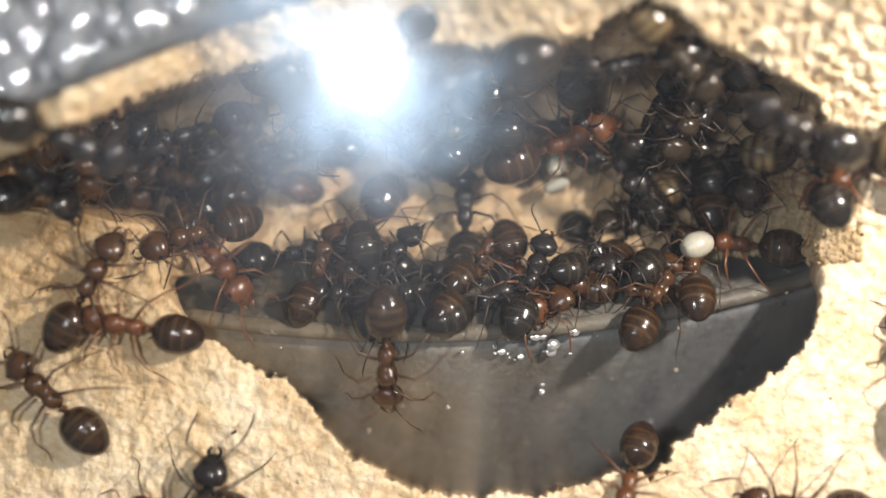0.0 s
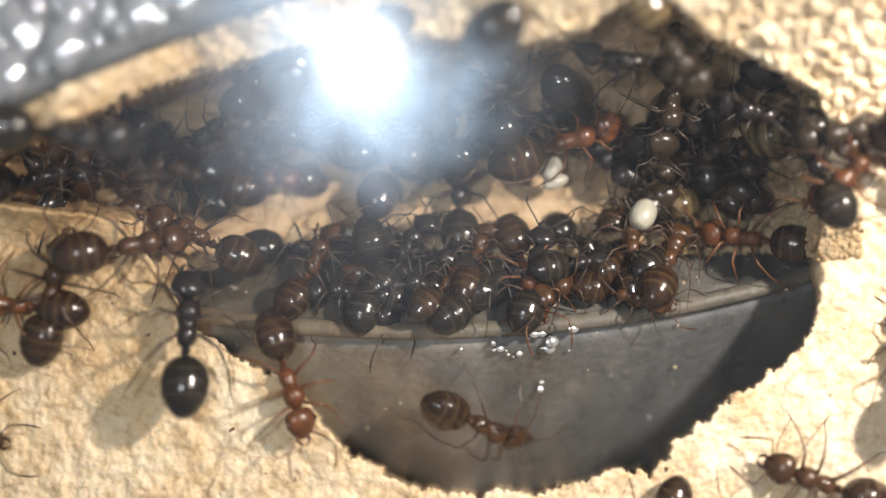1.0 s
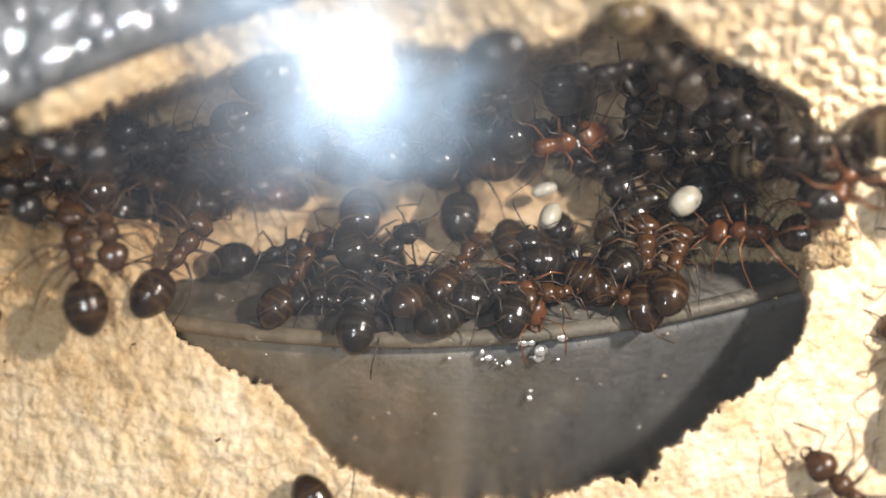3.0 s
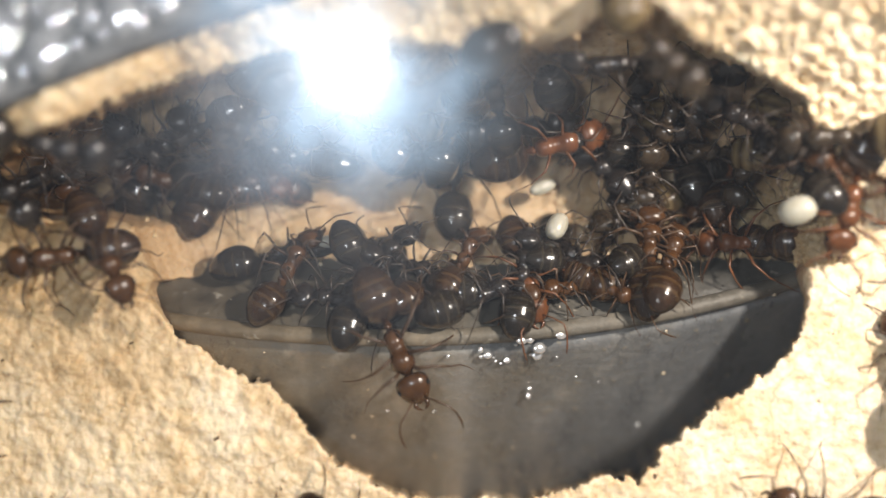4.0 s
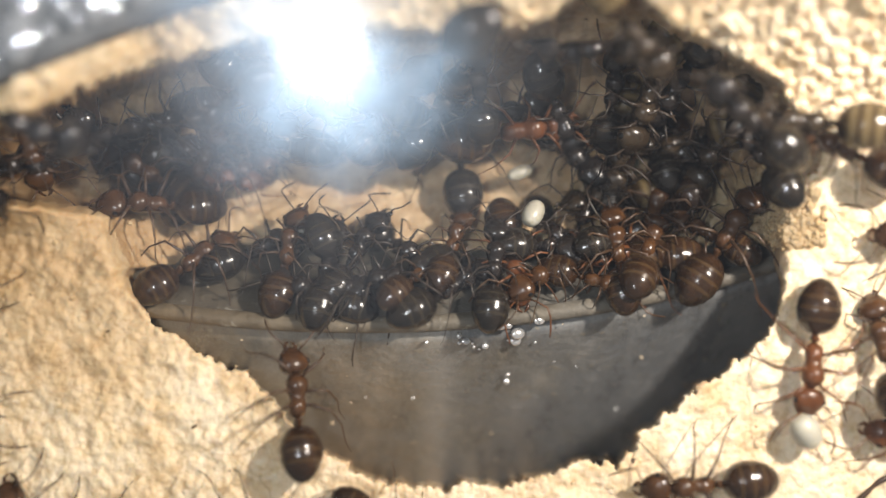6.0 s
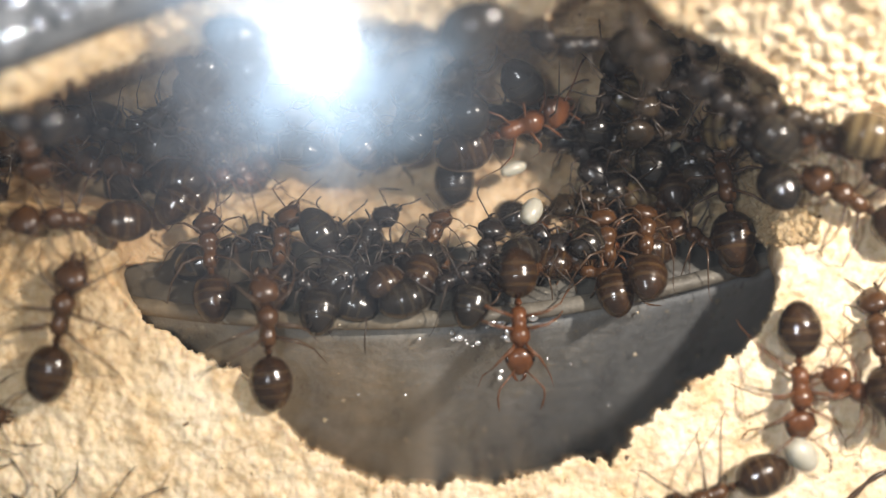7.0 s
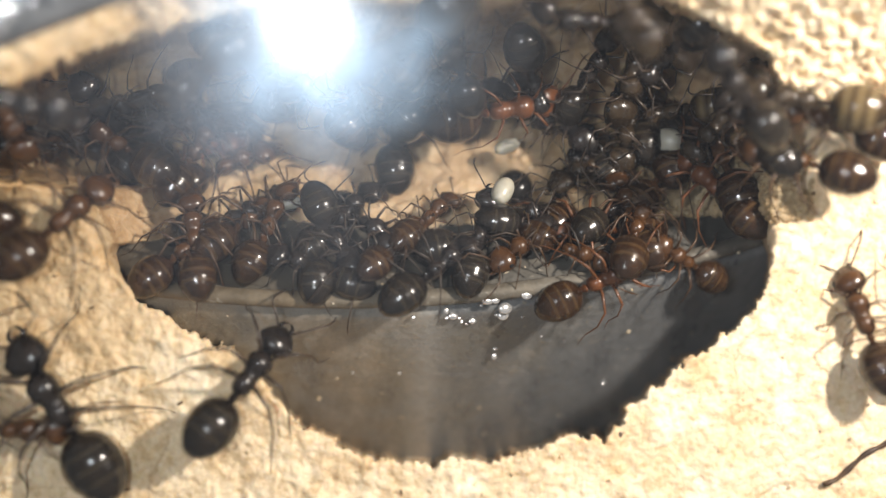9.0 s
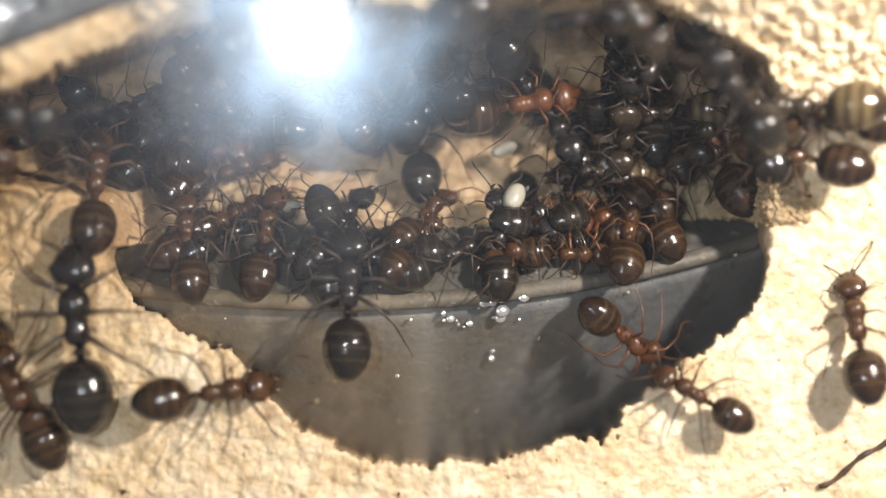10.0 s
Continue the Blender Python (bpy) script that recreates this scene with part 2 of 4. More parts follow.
    links.new(sharp.outputs[0], b.inputs[2])
    links.new(b.outputs[0], out.inputs[0])
    return m


def make_larva_white():
    m, nodes, links, p = material("larva_skin")
    co = nodes.new("ShaderNodeTexCoord").outputs["Object"]
    n = noise_node(nodes, links, co, 700.0)
    c = ramp(nodes, links, n.outputs["Fac"], [(0.3, (0.29, 0.275, 0.22)), (0.7, (0.43, 0.41, 0.345))])
    links.new(c.outputs[0], p.inputs["Base Color"])
    p.inputs["Roughness"].default_value = 0.35
    p.inputs["Subsurface Weight"].default_value = 0.4
    p.inputs["Subsurface Radius"].default_value = (0.0006, 0.0005, 0.0003)
    p.inputs["Subsurface Scale"].default_value = 1.0
    return m


def make_frame_black(name, dark, light, rough, metal):
    m, nodes, links, p = material(name)
    co = nodes.new("ShaderNodeTexCoord").outputs["Object"]
    n = noise_node(nodes, links, co, 500.0)
    c = ramp(nodes, links, n.outputs["Fac"], [(0.3, dark), (0.7, light)])
    links.new(c.outputs[0], p.inputs["Base Color"])
    p.inputs["Roughness"].default_value = rough
    p.inputs["Metallic"].default_value = metal
    return m


BAND_X = (-2.75, -3.45, -4.1, -4.62)
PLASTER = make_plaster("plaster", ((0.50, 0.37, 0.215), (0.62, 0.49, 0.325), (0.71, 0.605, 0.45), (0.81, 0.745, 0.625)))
# darker, browner copy of the plaster that carries the hollow's shade
HOLLOW_SHADE = make_plaster("shaded_plaster", ((0.30, 0.20, 0.11), (0.43, 0.31, 0.19), (0.53, 0.40, 0.26), (0.62, 0.49, 0.34)))
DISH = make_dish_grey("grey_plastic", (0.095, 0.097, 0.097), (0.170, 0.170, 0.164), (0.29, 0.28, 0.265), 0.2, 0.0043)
RIM_GREY = make_dish_grey("dusty_grey_plastic", (0.05, 0.043, 0.032), (0.125, 0.108, 0.082), (0.25, 0.212, 0.16), 0.42)
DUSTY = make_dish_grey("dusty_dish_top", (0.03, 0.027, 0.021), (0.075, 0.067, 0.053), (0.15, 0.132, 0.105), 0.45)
GLASS = make_glass()
SAND = make_plaster("sand", ((0.20, 0.13, 0.06), (0.34, 0.24, 0.13), (0.46, 0.35, 0.21), (0.6, 0.5, 0.34)))
LARVA = make_larva_white()
FRAME_BLACK = make_frame_black("black_plastic", (0.06, 0.064, 0.068), (0.17, 0.175, 0.18), 0.34, 0.0)
DROP = make_frame_black("water_bead", (0.30, 0.32, 0.35), (0.5, 0.52, 0.55), 0.1, 0.6)
# pale metal puts the glints into the colour of the beads
WET = make_frame_black("wet_bead", (0.5, 0.5, 0.5), (0.65, 0.65, 0.65), 0.2, 0.75)
SKIN = {
    "black": make_cuticle("black_cuticle", (0.008, 0.007, 0.0065), (0.022, 0.016, 0.013), 0.24, 0.0, 0.35),
    "brown": make_cuticle("brown_cuticle", (0.030, 0.013, 0.005), (0.078, 0.034, 0.011), 0.26, 0.0, 0.35),
    "red": make_cuticle("red_cuticle", (0.060, 0.021, 0.007), (0.13, 0.046, 0.015), 0.3, 0.0, 0.35),
}
LIMB = {"black": make_cuticle("black_limb", (0.016, 0.011, 0.008), (0.045, 0.031, 0.021), 0.38, 0.0, 0.2),
        "brown": make_cuticle("brown_limb", (0.028, 0.015, 0.008), (0.072, 0.038, 0.017), 0.38, 0.0, 0.2),
        "red": make_cuticle("reddish_limb", (0.065, 0.025, 0.009), (0.14, 0.052, 0.018), 0.38, 0.0, 0.2)}
ABDOMEN = {
    "black": make_cuticle("black_abdomen", (0.007, 0.006, 0.005), (0.018, 0.013, 0.009), 0.2, 0.17, 0.4, (0.10, 0.08, 0.048), 0.13),
    "brown": make_cuticle("brown_abdomen", (0.012, 0.006, 0.003), (0.036, 0.017, 0.007), 0.2, 0.24, 0.4, (0.13, 0.08, 0.032), 0.14),
}
ABDOMEN["red"] = ABDOMEN["brown"]
ABDOMEN["olive"] = make_cuticle("olive_abdomen", (0.018, 0.011, 0.005), (0.05, 0.03, 0.013), 0.2, 0.65, 0.4, (0.17, 0.125, 0.06), 0.34)
SKIN["olive"], LIMB["olive"] = make_cuticle("olive_cuticle", (0.016, 0.011, 0.007), (0.042, 0.028, 0.015), 0.26, 0.0, 0.35), LIMB["black"]
EYE_SKIN = make_cuticle("compound_eye", (0.004, 0.004, 0.004), (0.01, 0.01, 0.01), 0.1)


# ---------------------------------------------------------------- the plaster front
def px(points):
    """Outline points given in thirtieths of a millimetre on the front."""
    return ([(x - 784) / 30 for x, y in points], [(441 - y) / 30 for x, y in points])


LOWER = px([(-900, 700), (-150, 545), (0, 512), (60, 488), (110, 455), (160, 448), (195, 482), (225, 532), (290, 592), (330, 617), (380, 655), (450, 684),
            (480, 715), (510, 740), (540, 790), (580, 832), (603, 840), (663, 873), (733, 888), (803, 893), (838, 880), (903, 893),
            (973, 873), (1043, 848), (1073, 842), (1108, 855), (1133, 833), (1153, 795), (1190, 766), (1215, 755), (1230, 730),
            (1280, 705), (1330, 665), (1375, 625), (1392, 595), (1412, 535), (1422, 490), (1440, 425), (1480, 370), (1560, 345), (2400, 300)])
UPPER = px([(-900, 500), (-150, 320), (0, 250), (100, 206), (200, 166), (300, 132), (380, 112), (450, 98), (600, 72), (800, 78), (900, 82), (1000, 52),
            (1045, 10), (1100, -6), (1145, 8), (1205, 64), (1300, 110), (1400, 168), (1425, 235), (1500, 272), (1568, 290), (1650, 330), (2400, 340)])
CREST = px([(-900, 620), (-100, 238), (0, 190), (100, 142), (200, 97), (300, 68), (380, 40), (500, 5), (600, -15), (800, -40), (1000, -60), (1090, -120), (1250, -900), (2400, -1500)])


def ss(x):
    x = min(1.0, max(0.0, x))
    return x * x * (3 - 2 * x)


def bow(curve, a):
    return float(np.interp(a, curve[0], curve[1]))


def outer(a, b):
    t = max(0.0, b) / 13
    return min(6.5 * t * t, 9.0) + 6.0 * ss((-a - 16) / 9) * ss((b - 1) / 6)


def chamber(a, b):
    # the floor ends in an uneven edge that runs slightly aslant over the dish
    b = b + 0.15 - 0.041 * a + 0.14 * noise.noise(Vector((a * 0.5, 3.3, 0))) + 0.10 * noise.noise(Vector((a * 1.7, 9.1, 0)))
    floor = float(np.interp(b, [-30, -1.6, -1.0, 6.0, 9.0, 13.0], [-19, -19, -6.4, -11.0, -8.0, 0.0]))
    # the hollow grows shallow towards both corners
    taper = ss((a + 22 + 15 * ss((b - 2) / 3)) / 8.5) * ss((24 - a) / 8)
    if b < -1.0:
        taper = max(taper, ss((b + 1.3) / -0.4) * ss((a + 18.5) / 1.5) * ss((21.2 - a) / 1.2))
    return outer(a, b) + (floor - outer(a, b)) * taper


def relief(a, b):
    v = Vector((a, b, 0.3))
    coarse = ss((a - 12) / 6) * ss((b - 2) / 5)
    smooth = 1 - 0.65 * ss((a - 5) / 6) * ss((-3 - b) / 4)
    bumps = coarse * 0.95 * (0.45 - noise.voronoi(v * 1.25 + noise.noise_vector(v * 1.3) * 0.8)[0][0])
    lumps = 0.22 * (0.5 - noise.voronoi(v * 1.0 + noise.noise_vector(v * 0.8) * 0.9)[0][0]) + 0.16 * noise.turbulence(v * 0.8, 4, False)
    return bumps + smooth * lumps + 0.22 * noise.noise(v * 0.5) + 0.12 * noise.fractal(v * 1.3, 0.6, 2.2, 4) + 0.09 * (0.5 - noise.voronoi(v * 3.6)[0][0])


def front(a, b, rough=True):
    """Height w of the plaster over the plan."""
    rag = 0.0
    if rough:
        v = Vector((a, b, 7.1))
        rag = 0.24 * noise.noise(v * 0.9) + 0.28 * noise.noise(v * 2.2) + 0.18 * noise.noise(v * 4.5)
    lo, up, top = bow(LOWER, a), bow(UPPER, a), bow(CREST, a)
    slope = (bow(LOWER, a + 0.4) - bow(LOWER, a - 0.4)) / 0.8
    sharp = ss((a + 18.3) / 2.0) * ss((21.4 - a) / 1.0) * (1 - ss((b + 3.2) / 1.6) * ss((a - 10) / 4))
    s1 = (b - lo) / math.sqrt(1 + slope * slope) + rag * sharp
    s2 = up - b + rag * 1.2
    inside = ss(s1 / (2.6 + 1.8 * ss((a - 10) / 5) - (2.38 + 1.8 * ss((a - 10) / 5)) * sharp)) * ss(s2 / 1.3)
    h = outer(a, b) + (chamber(a, b) - outer(a, b)) * inside
    if rough:
        h += relief(a, b) * (1 - 0.4 * inside)
    return h - 24 * ss((b - top - rag) / 2.2) * 2.2


# ---------------------------------------------------------------- the grey dish
DISH_R = 70.0
RIM = spot(-3.8, -5.37, -1.5)                      # foremost point of the rim
DISH_AT = RIM + Vector((0, DISH_R * MM, 0))
DISH_PROFILE = [(0, -0.5), (DISH_R / 2, -0.5)] + [(DISH_R + r, z) for r, z in (
    (-4, -0.5), (-1.0, -0.5), (-0.75, -0.75), (-0.6, -1.0), (-0.55, -1.4), (-0.3, -1.65), (-0.2, -1.95), (-0.2, -2.3), (-0.22, -4), (-0.3, -8), (-0.45, -13), (-0.65, -21.4), (-0.7, -21.8), (-1, -22.4), (-2, -22.6))] + [(0, -22.6)]


def dish_hit(a, b):
    """Height w at which the sight line over (a, b) meets the dish, or None."""
    s = ORIGIN + OW * (EYE * MM)
    d = (spot(a, b, 0) - s)
    best = None
    z = DISH_AT.z - 0.5 * MM
    k = (z - s.z) / d.z
    q = s + d * k
    if k > 0 and (q.xy - DISH_AT.xy).length < DISH_R * MM:
        best = k
    f = s.xy - DISH_AT.xy
    A, B, C = d.xy.dot(d.xy), 2 * f.dot(d.xy), f.dot(f) - (DISH_R * MM) ** 2
    disc = B * B - 4 * A * C
    if disc > 0:
        k = (-B - math.sqrt(disc)) / (2 * A)
        q = s + d * k
        if k > 0 and DISH_AT.z - 22 * MM < q.z <= DISH_AT.z and (best is None or k < best):
            best = k
    return None if best is None else EYE * (1 - best)


def support(a, b):
    h = front(a, b, False)
    g = dish_hit(a, b)
    return h if g is None else max(h, g)


def mesh_of(name, verts, faces, mat, smooth=True):
    me = bpy.data.meshes.new(name)
    me.from_pydata([tuple(v) for v in verts], [], faces)
    me.materials.append(mat)
    if smooth:
        me.polygons.foreach_set("use_smooth", [True] * len(me.polygons))
    me.update()
    return me


def plaster_block():
    step = 0.12
    A = [-70, -58, -48, -40, -35, -32] + list(np.arange(-30.5, 31.0, step)) + [32, 35, 40, 48, 58, 70]
    B = [-50, -40, -32, -26, -22, -20] + list(np.arange(-19, 16.5, step)) + [17.5, 20, 24, 30, 38, 50]
    na, nb = len(A), len(B)
    verts = [spot(a, b, front(a, b)) for b in B for a in A]
    faces = [(j * na + i, j * na + i + 1, (j + 1) * na + i + 1, (j + 1) * na + i) for j in range(nb - 1) for i in range(na - 1)]
    # sides and back close the block
    edge = [i for i in range(na)] + [j * na + na - 1 for j in range(1, nb)] + [(nb - 1) * na + i for i in range(na - 2, -1, -1)] + [j * na for j in range(nb - 2, 0, -1)]
    n0 = len(verts)
    for e in edge:
        v = verts[e]
        w = (v - ORIGIN).dot(OW)
        verts.append(v + OW * (-0.075 - w))
    m = len(edge)
    for i in range(m):
        faces.append((edge[i], n0 + i, n0 + (i + 1) % m, edge[(i + 1) % m]))
    faces.append(tuple(n0 + i for i in range(m)))
    me = mesh_of("plaster_front", verts, faces, PLASTER)
    me.materials.append(HOLLOW_SHADE)
    # the hollow's shade is put into its colour: a darker, browner plaster
    shaded = []
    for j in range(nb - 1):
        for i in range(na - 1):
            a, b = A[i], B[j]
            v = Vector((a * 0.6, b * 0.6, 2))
            shaded.append(1 if front(a, b, False) < outer(a, b) - 2.0 + 1.2 * noise.noise(v) and b < bow(CREST, a) else 0)
    me.polygons.foreach_set("material_index", shaded + [0] * (len(me.polygons) - len(shaded)))
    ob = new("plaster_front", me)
    return tagged(ob, "crumbly cream plaster nest front with a broken eye-shaped opening", "nest", kind="structure")


plaster_block()


def lathe(profile, seg, mat, name):
    verts, faces = [], []
    n = len(profile)
    for s in range(seg):
        t = 2 * math.pi * s / seg
        for r, z in profile:
            verts.append((r * MM * math.cos(t), r * MM * math.sin(t), z * MM))
    for s in range(seg):
        q = (s + 1) % seg
        for i in range(n - 1):
            faces.append((s * n + i, q * n + i, q * n + i + 1, s * n + i + 1))
    me = mesh_of(name, verts, faces, mat)
    return me


RIM_PROFILE = [(DISH_R + r, z) for r, z in ((-1.0, -0.52), (-0.95, -0.3), (-0.85, -0.12), (-0.7, -0.05), (-0.4, -0.05), (-0.22, -0.1), (-0.08, -0.2), (0, -0.35), (0.03, -0.5), (0.02, -0.7),
                                             (-0.12, -0.88), (-0.4, -0.98), (-0.62, -0.98))]
dish = new("dish", lathe(DISH_PROFILE, 280, DISH, "dish"))
dish.location = DISH_AT
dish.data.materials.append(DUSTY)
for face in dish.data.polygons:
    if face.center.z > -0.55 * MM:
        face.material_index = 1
rim = new("rim", lathe(RIM_PROFILE, 320, RIM_GREY, "rim"))
rim.parent = dish
rim["label"] = "dusty brownish rounded rim"
tagged(dish, "dark grey scuffed plastic dish with a rounded rim set in plaster", "dish")

# a wet patch under the rim and a few stray drops, coloured as glints
def rim_drops():
    rng = random.Random(31)
    # they face up and outwards, midway between torch and view, to glint
    up = (OX * 0.28 + OV * 0.17 + OW * 0.95).normalized()
    side = OV.cross(up).normalized()
    bm = bmesh.new()
    bmesh.ops.create_icosphere(bm, subdivisions=2, radius=1.0)
    bead = finish(bm, "water_drop", WET)
    wet = px([(903, 604), (917, 603), (934, 618), (930, 630), (972, 594), (842, 631), (831, 634), (876, 640), (916, 690), (914, 703)])
    size = (.36, .32, .46, .34, .30, .24, .18, .22, .14, .20)
    for (a, b), r in list(zip(zip(*wet), size)) + [((rng.gauss(3.0, 3.2), rng.gauss(-6.3, 0.35)), rng.uniform(.08, .2)) for i in range(8)] + \
            [((rng.uniform(-8, 11), rng.uniform(-10.5, -6.5)), rng.uniform(.06, .11)) for i in range(6)]:
        w = dish_hit(a, b)
        if w is None:
            continue
        ob = new("water_drop", bead)
        ob.parent = dish
        r *= MM
        ob.matrix_basis = axes(side, up.cross(side), up, spot(a, b, w - 0.05) - DISH_AT) @ Matrix.Diagonal((r * rng.uniform(0.9, 1.3), r * rng.uniform(0.7, 1.1), r * 0.45, 1))


# black frame of the glass cover, beaded with water
def frame_line(u):
    """Lower edge of the frame bar in plan, u from 0 to 1."""
    x = -260 + 1250 * u
    return (x - 784) / 30, (441 - (190 - 0.43 * x + 0.00008 * x * x)) / 30 + 0.1


def cover_frame():
    verts, faces = [], []
    section = [(0.0, -9.0), (0.0, -1.2), (0.25, -0.4), (0.8, 0.0), (4, 0.35), (9, 0.5), (14, 0.3), (14, -9.0)]
    n, m = len(section), 60
    for k in range(m + 1):
        a, b = frame_line(k / m)
        for d, w in section:
            verts.append(spot(a - 0.38 * d, b + 0.92 * d, FRAME_W + w))
    for k in range(m):
        for q in range(n):
            faces.append((k * n + q, k * n + (q + 1) % n, (k + 1) * n + (q + 1) % n, (k + 1) * n + q))
    faces += [tuple(range(n)), tuple(m * n + q for q in range(n - 1, -1, -1))]
    bar = new("cover_frame", mesh_of("cover_frame", verts, faces, FRAME_BLACK))
    tagged(bar, "black plastic frame of the glass cover beaded with water drops", "frame", kind="structure")
    rng = random.Random(8)
    ico = bmesh.new()
    bmesh.ops.create_icosphere(ico, subdivisions=2, radius=1.0)
    drop = finish(ico, "water_drop", DROP)
    for i in range(300):
        a, b = frame_line(rng.random())
        d = rng.uniform(1.6, 11)
        r = rng.choice([0.3, 0.35, 0.45, 0.6, 0.8, 1.0]) * MM
        at = spot(a - 0.38 * d, b + 0.92 * d, FRAME_W + 0.3)
        ob = new("water_drop", drop)
        ob.parent = bar
        ob.matrix_basis = axes(OX, OV, OW, at) @ Matrix.Diagonal((r, r * 1.35, r * 0.7, 1))


FRAME_W = 10.0

def viewing_glass():
    """The round cover glass over the nest, with the lens haze put onto it."""
    bm = bmesh.new()
    bmesh.ops.create_cone(bm, cap_ends=True, segments=72, radius1=0.045, radius2=0.045, depth=0.0004)
    me = bpy.data.meshes.new("viewing_glass")
    bm.to_mesh(me)
    bm.free()
    me.materials.append(GLASS)
    ob = new("viewing_glass", me)
    x = (OX - PANE_N * OX.dot(PANE_N)).normalized()
    ob.matrix_world = axes(x, PANE_N.cross(x), PANE_N, pane_at(-6.4, 11.2))
    ob.visible_shadow = False
    tagged(ob, "clear round cover glass with a hazy glow around a lamp's reflection", "glass", kind="structure")


# ---------------------------------------------------------------- ants
def loft(stations, seg=14, wob=0.0):
    """A closed body along x through (x, z, half width, half height)."""
    bm = bmesh.new()
    rings = []
    for x, z, ry, rz in stations:
        rings.append([bm.verts.new((x * MM, ry * MM * math.cos(2 * math.pi * s / seg), (z + rz * math.sin(2 * math.pi * s / seg)) * MM)) for s in range(seg)])
    for p, q in zip(rings, rings[1:]):
        for s in range(seg):
            bm.faces.new((p[s], q[s], q[(s + 1) % seg], p[(s + 1) % seg]))
    bm.faces.new(rings[0])
    bm.faces.new(rings[-1][::-1])
    return bm


def tube(points, radii, seg=6):
    bm = bmesh.new()
    rings = []
    pts = [Vector(p) for p in points]
    for i, p in enumerate(pts):
        d = (pts[min(i + 1, len(pts) - 1)] - pts[max(i - 1, 0)]).normalized()
        side = d.cross(Vector((0, 0, 1)))
        side = side.normalized() if side.length > 1e-4 else Vector((0, 1, 0))
        up = side.cross(d)
        rings.append([bm.verts.new((p + (side * math.cos(2 * math.pi * s / seg) + up * math.sin(2 * math.pi * s / seg)) * radii[i]) * MM) for s in range(seg)])
    for p, q in zip(rings, rings[1:]):
        for s in range(seg):
            bm.faces.new((p[s], q[s], q[(s + 1) % seg], p[(s + 1) % seg]))
    bm.faces.new(rings[0])
    bm.faces.new(rings[-1][::-1])
    return bm


def finish(bm, name, mat):
    bmesh.ops.recalc_face_normals(bm, faces=bm.faces)
    me = bpy.data.meshes.new(name)
    bm.to_mesh(me)
    bm.free()
    me.materials.append(mat)
    me.polygons.foreach_set("use_smooth", [True] * len(me.polygons))
    return me


def smooth_stations(st, n=3):
    out = []
    for i in range(len(st) - 1):
        p0, p1, p2, p3 = st[max(i - 1, 0)], st[i], st[i + 1], st[min(i + 2, len(st) - 1)]
        for k in range(n):
            t = k / n
            out.append(tuple(0.5 * (2 * b + (c - a) * t + (2 * a - 5 * b + 4 * c - d) * t * t + (3 * b - a - 3 * c + d) * t ** 3) for a, b, c, d in zip(p0, p1, p2, p3)))
    out.append(st[-1])
    return [(x, z, max(ry, 0.03), max(rz, 0.03)) for x, z, ry, rz in out]


THORAX = [(-1.4, 1.3, .14, .17), (-1.22, 1.38, .44, .46), (-.75, 1.5, .54, .56), (-.25, 1.52, .47, .46), (.2, 1.72, .66, .64), (.7, 1.74, .66, .6), (1.02, 1.62, .42, .42), (1.25, 1.55, .18, .2)]
PETIOLE = [(-1.98, 1.2, .10, .10), (-1.75, 1.3, .20, .38), (-1.55, 1.36, .26, .5), (-1.42, 1.25, .16, .22), (-1.28, 1.22, .1, .1)]
HEAD = [(1.2, 1.52, .16, .16), (1.32, 1.52, .70, .46), (1.65, 1.54, .93, .60), (2.1, 1.5, .92, .58), (2.5, 1.38, .72, .44), (2.8, 1.27, .46, .28), (2.95, 1.24, .14, .12)]
LEGS = {"front": (0.85, [(.35, .35, .9), (.75, 1.25, 1.15), (1.35, 2.15, .35), (1.7, 2.75, -.95), (2.0, 3.0, -1.2), (2.45, 3.3, -1.27)]),
        "middle": (0.05, [(.05, .45, .9), (.1, 1.6, 1.25), (-.1, 2.7, .35), (-.35, 3.4, -.95), (-.5, 3.7, -1.2), (-.75, 4.05, -1.27)]),
        "hind": (-0.7, [(-.25, .4, .9), (-.9, 1.5, 1.35), (-1.75, 2.5, .45), (-2.6, 3.1, -.9), (-2.95, 3.35, -1.2), (-3.4, 3.6, -1.27)])}


def gaster_stations():
    st = [(-1.88, 1.27, .08, .08)]
    for i in range(1, 30):
        t = -math.cos(math.pi * i / 30)
        x = -3.52 - 1.66 * t
        full = max(0.0, 1 - t * t) ** 0.5
        st.append((x, 1.42 - 0.10 * t * t - 0.05 * t, 1.28 * full * (1 - 0.10 * t), 1.14 * full * (1 - 0.10 * t)))
    st.append((-5.19, 1.27, .05, .05))
    out = []
    for x, z, ry, rz in st:
        cut = 0.0
        for bx in BAND_X:
            if 0 < bx - x < 0.35:
                cut = max(cut, 0.035 * (1 - (bx - x) / 0.35))
        out.append((x, z, max(.05, ry - cut), max(.05, rz - cut)))
    return out


MESHES = {}


def cached(key, maker):
    if key not in MESHES:
        MESHES[key] = maker()
    return MESHES[key]


def leg_mesh(which, side, form, kind):
    x0, pts = LEGS[which]
    pts = [(x * .88, y * .86, z) for x, y, z in pts]
    rng = random.Random(f"{which}{side}{form}")
    bend, lift = rng.uniform(-0.45, 0.45), rng.uniform(-0.15, 0.25)
    shape = [(0, 0, 0)]
    for i, (x, y, z) in enumerate(pts):
        grow = y / 3.0
        shape.append((x + bend * grow, y * (1 - 0.12 * abs(bend)), z - 0.35 + (lift if 0 < i < 3 else 0)))
    shape = [(x, y * side, z) for x, y, z in shape]
    radii = [.095, .115, .085, .05, .04, .026, .015]
    return finish(tube(shape, radii, 6), "leg", LIMB[kind])


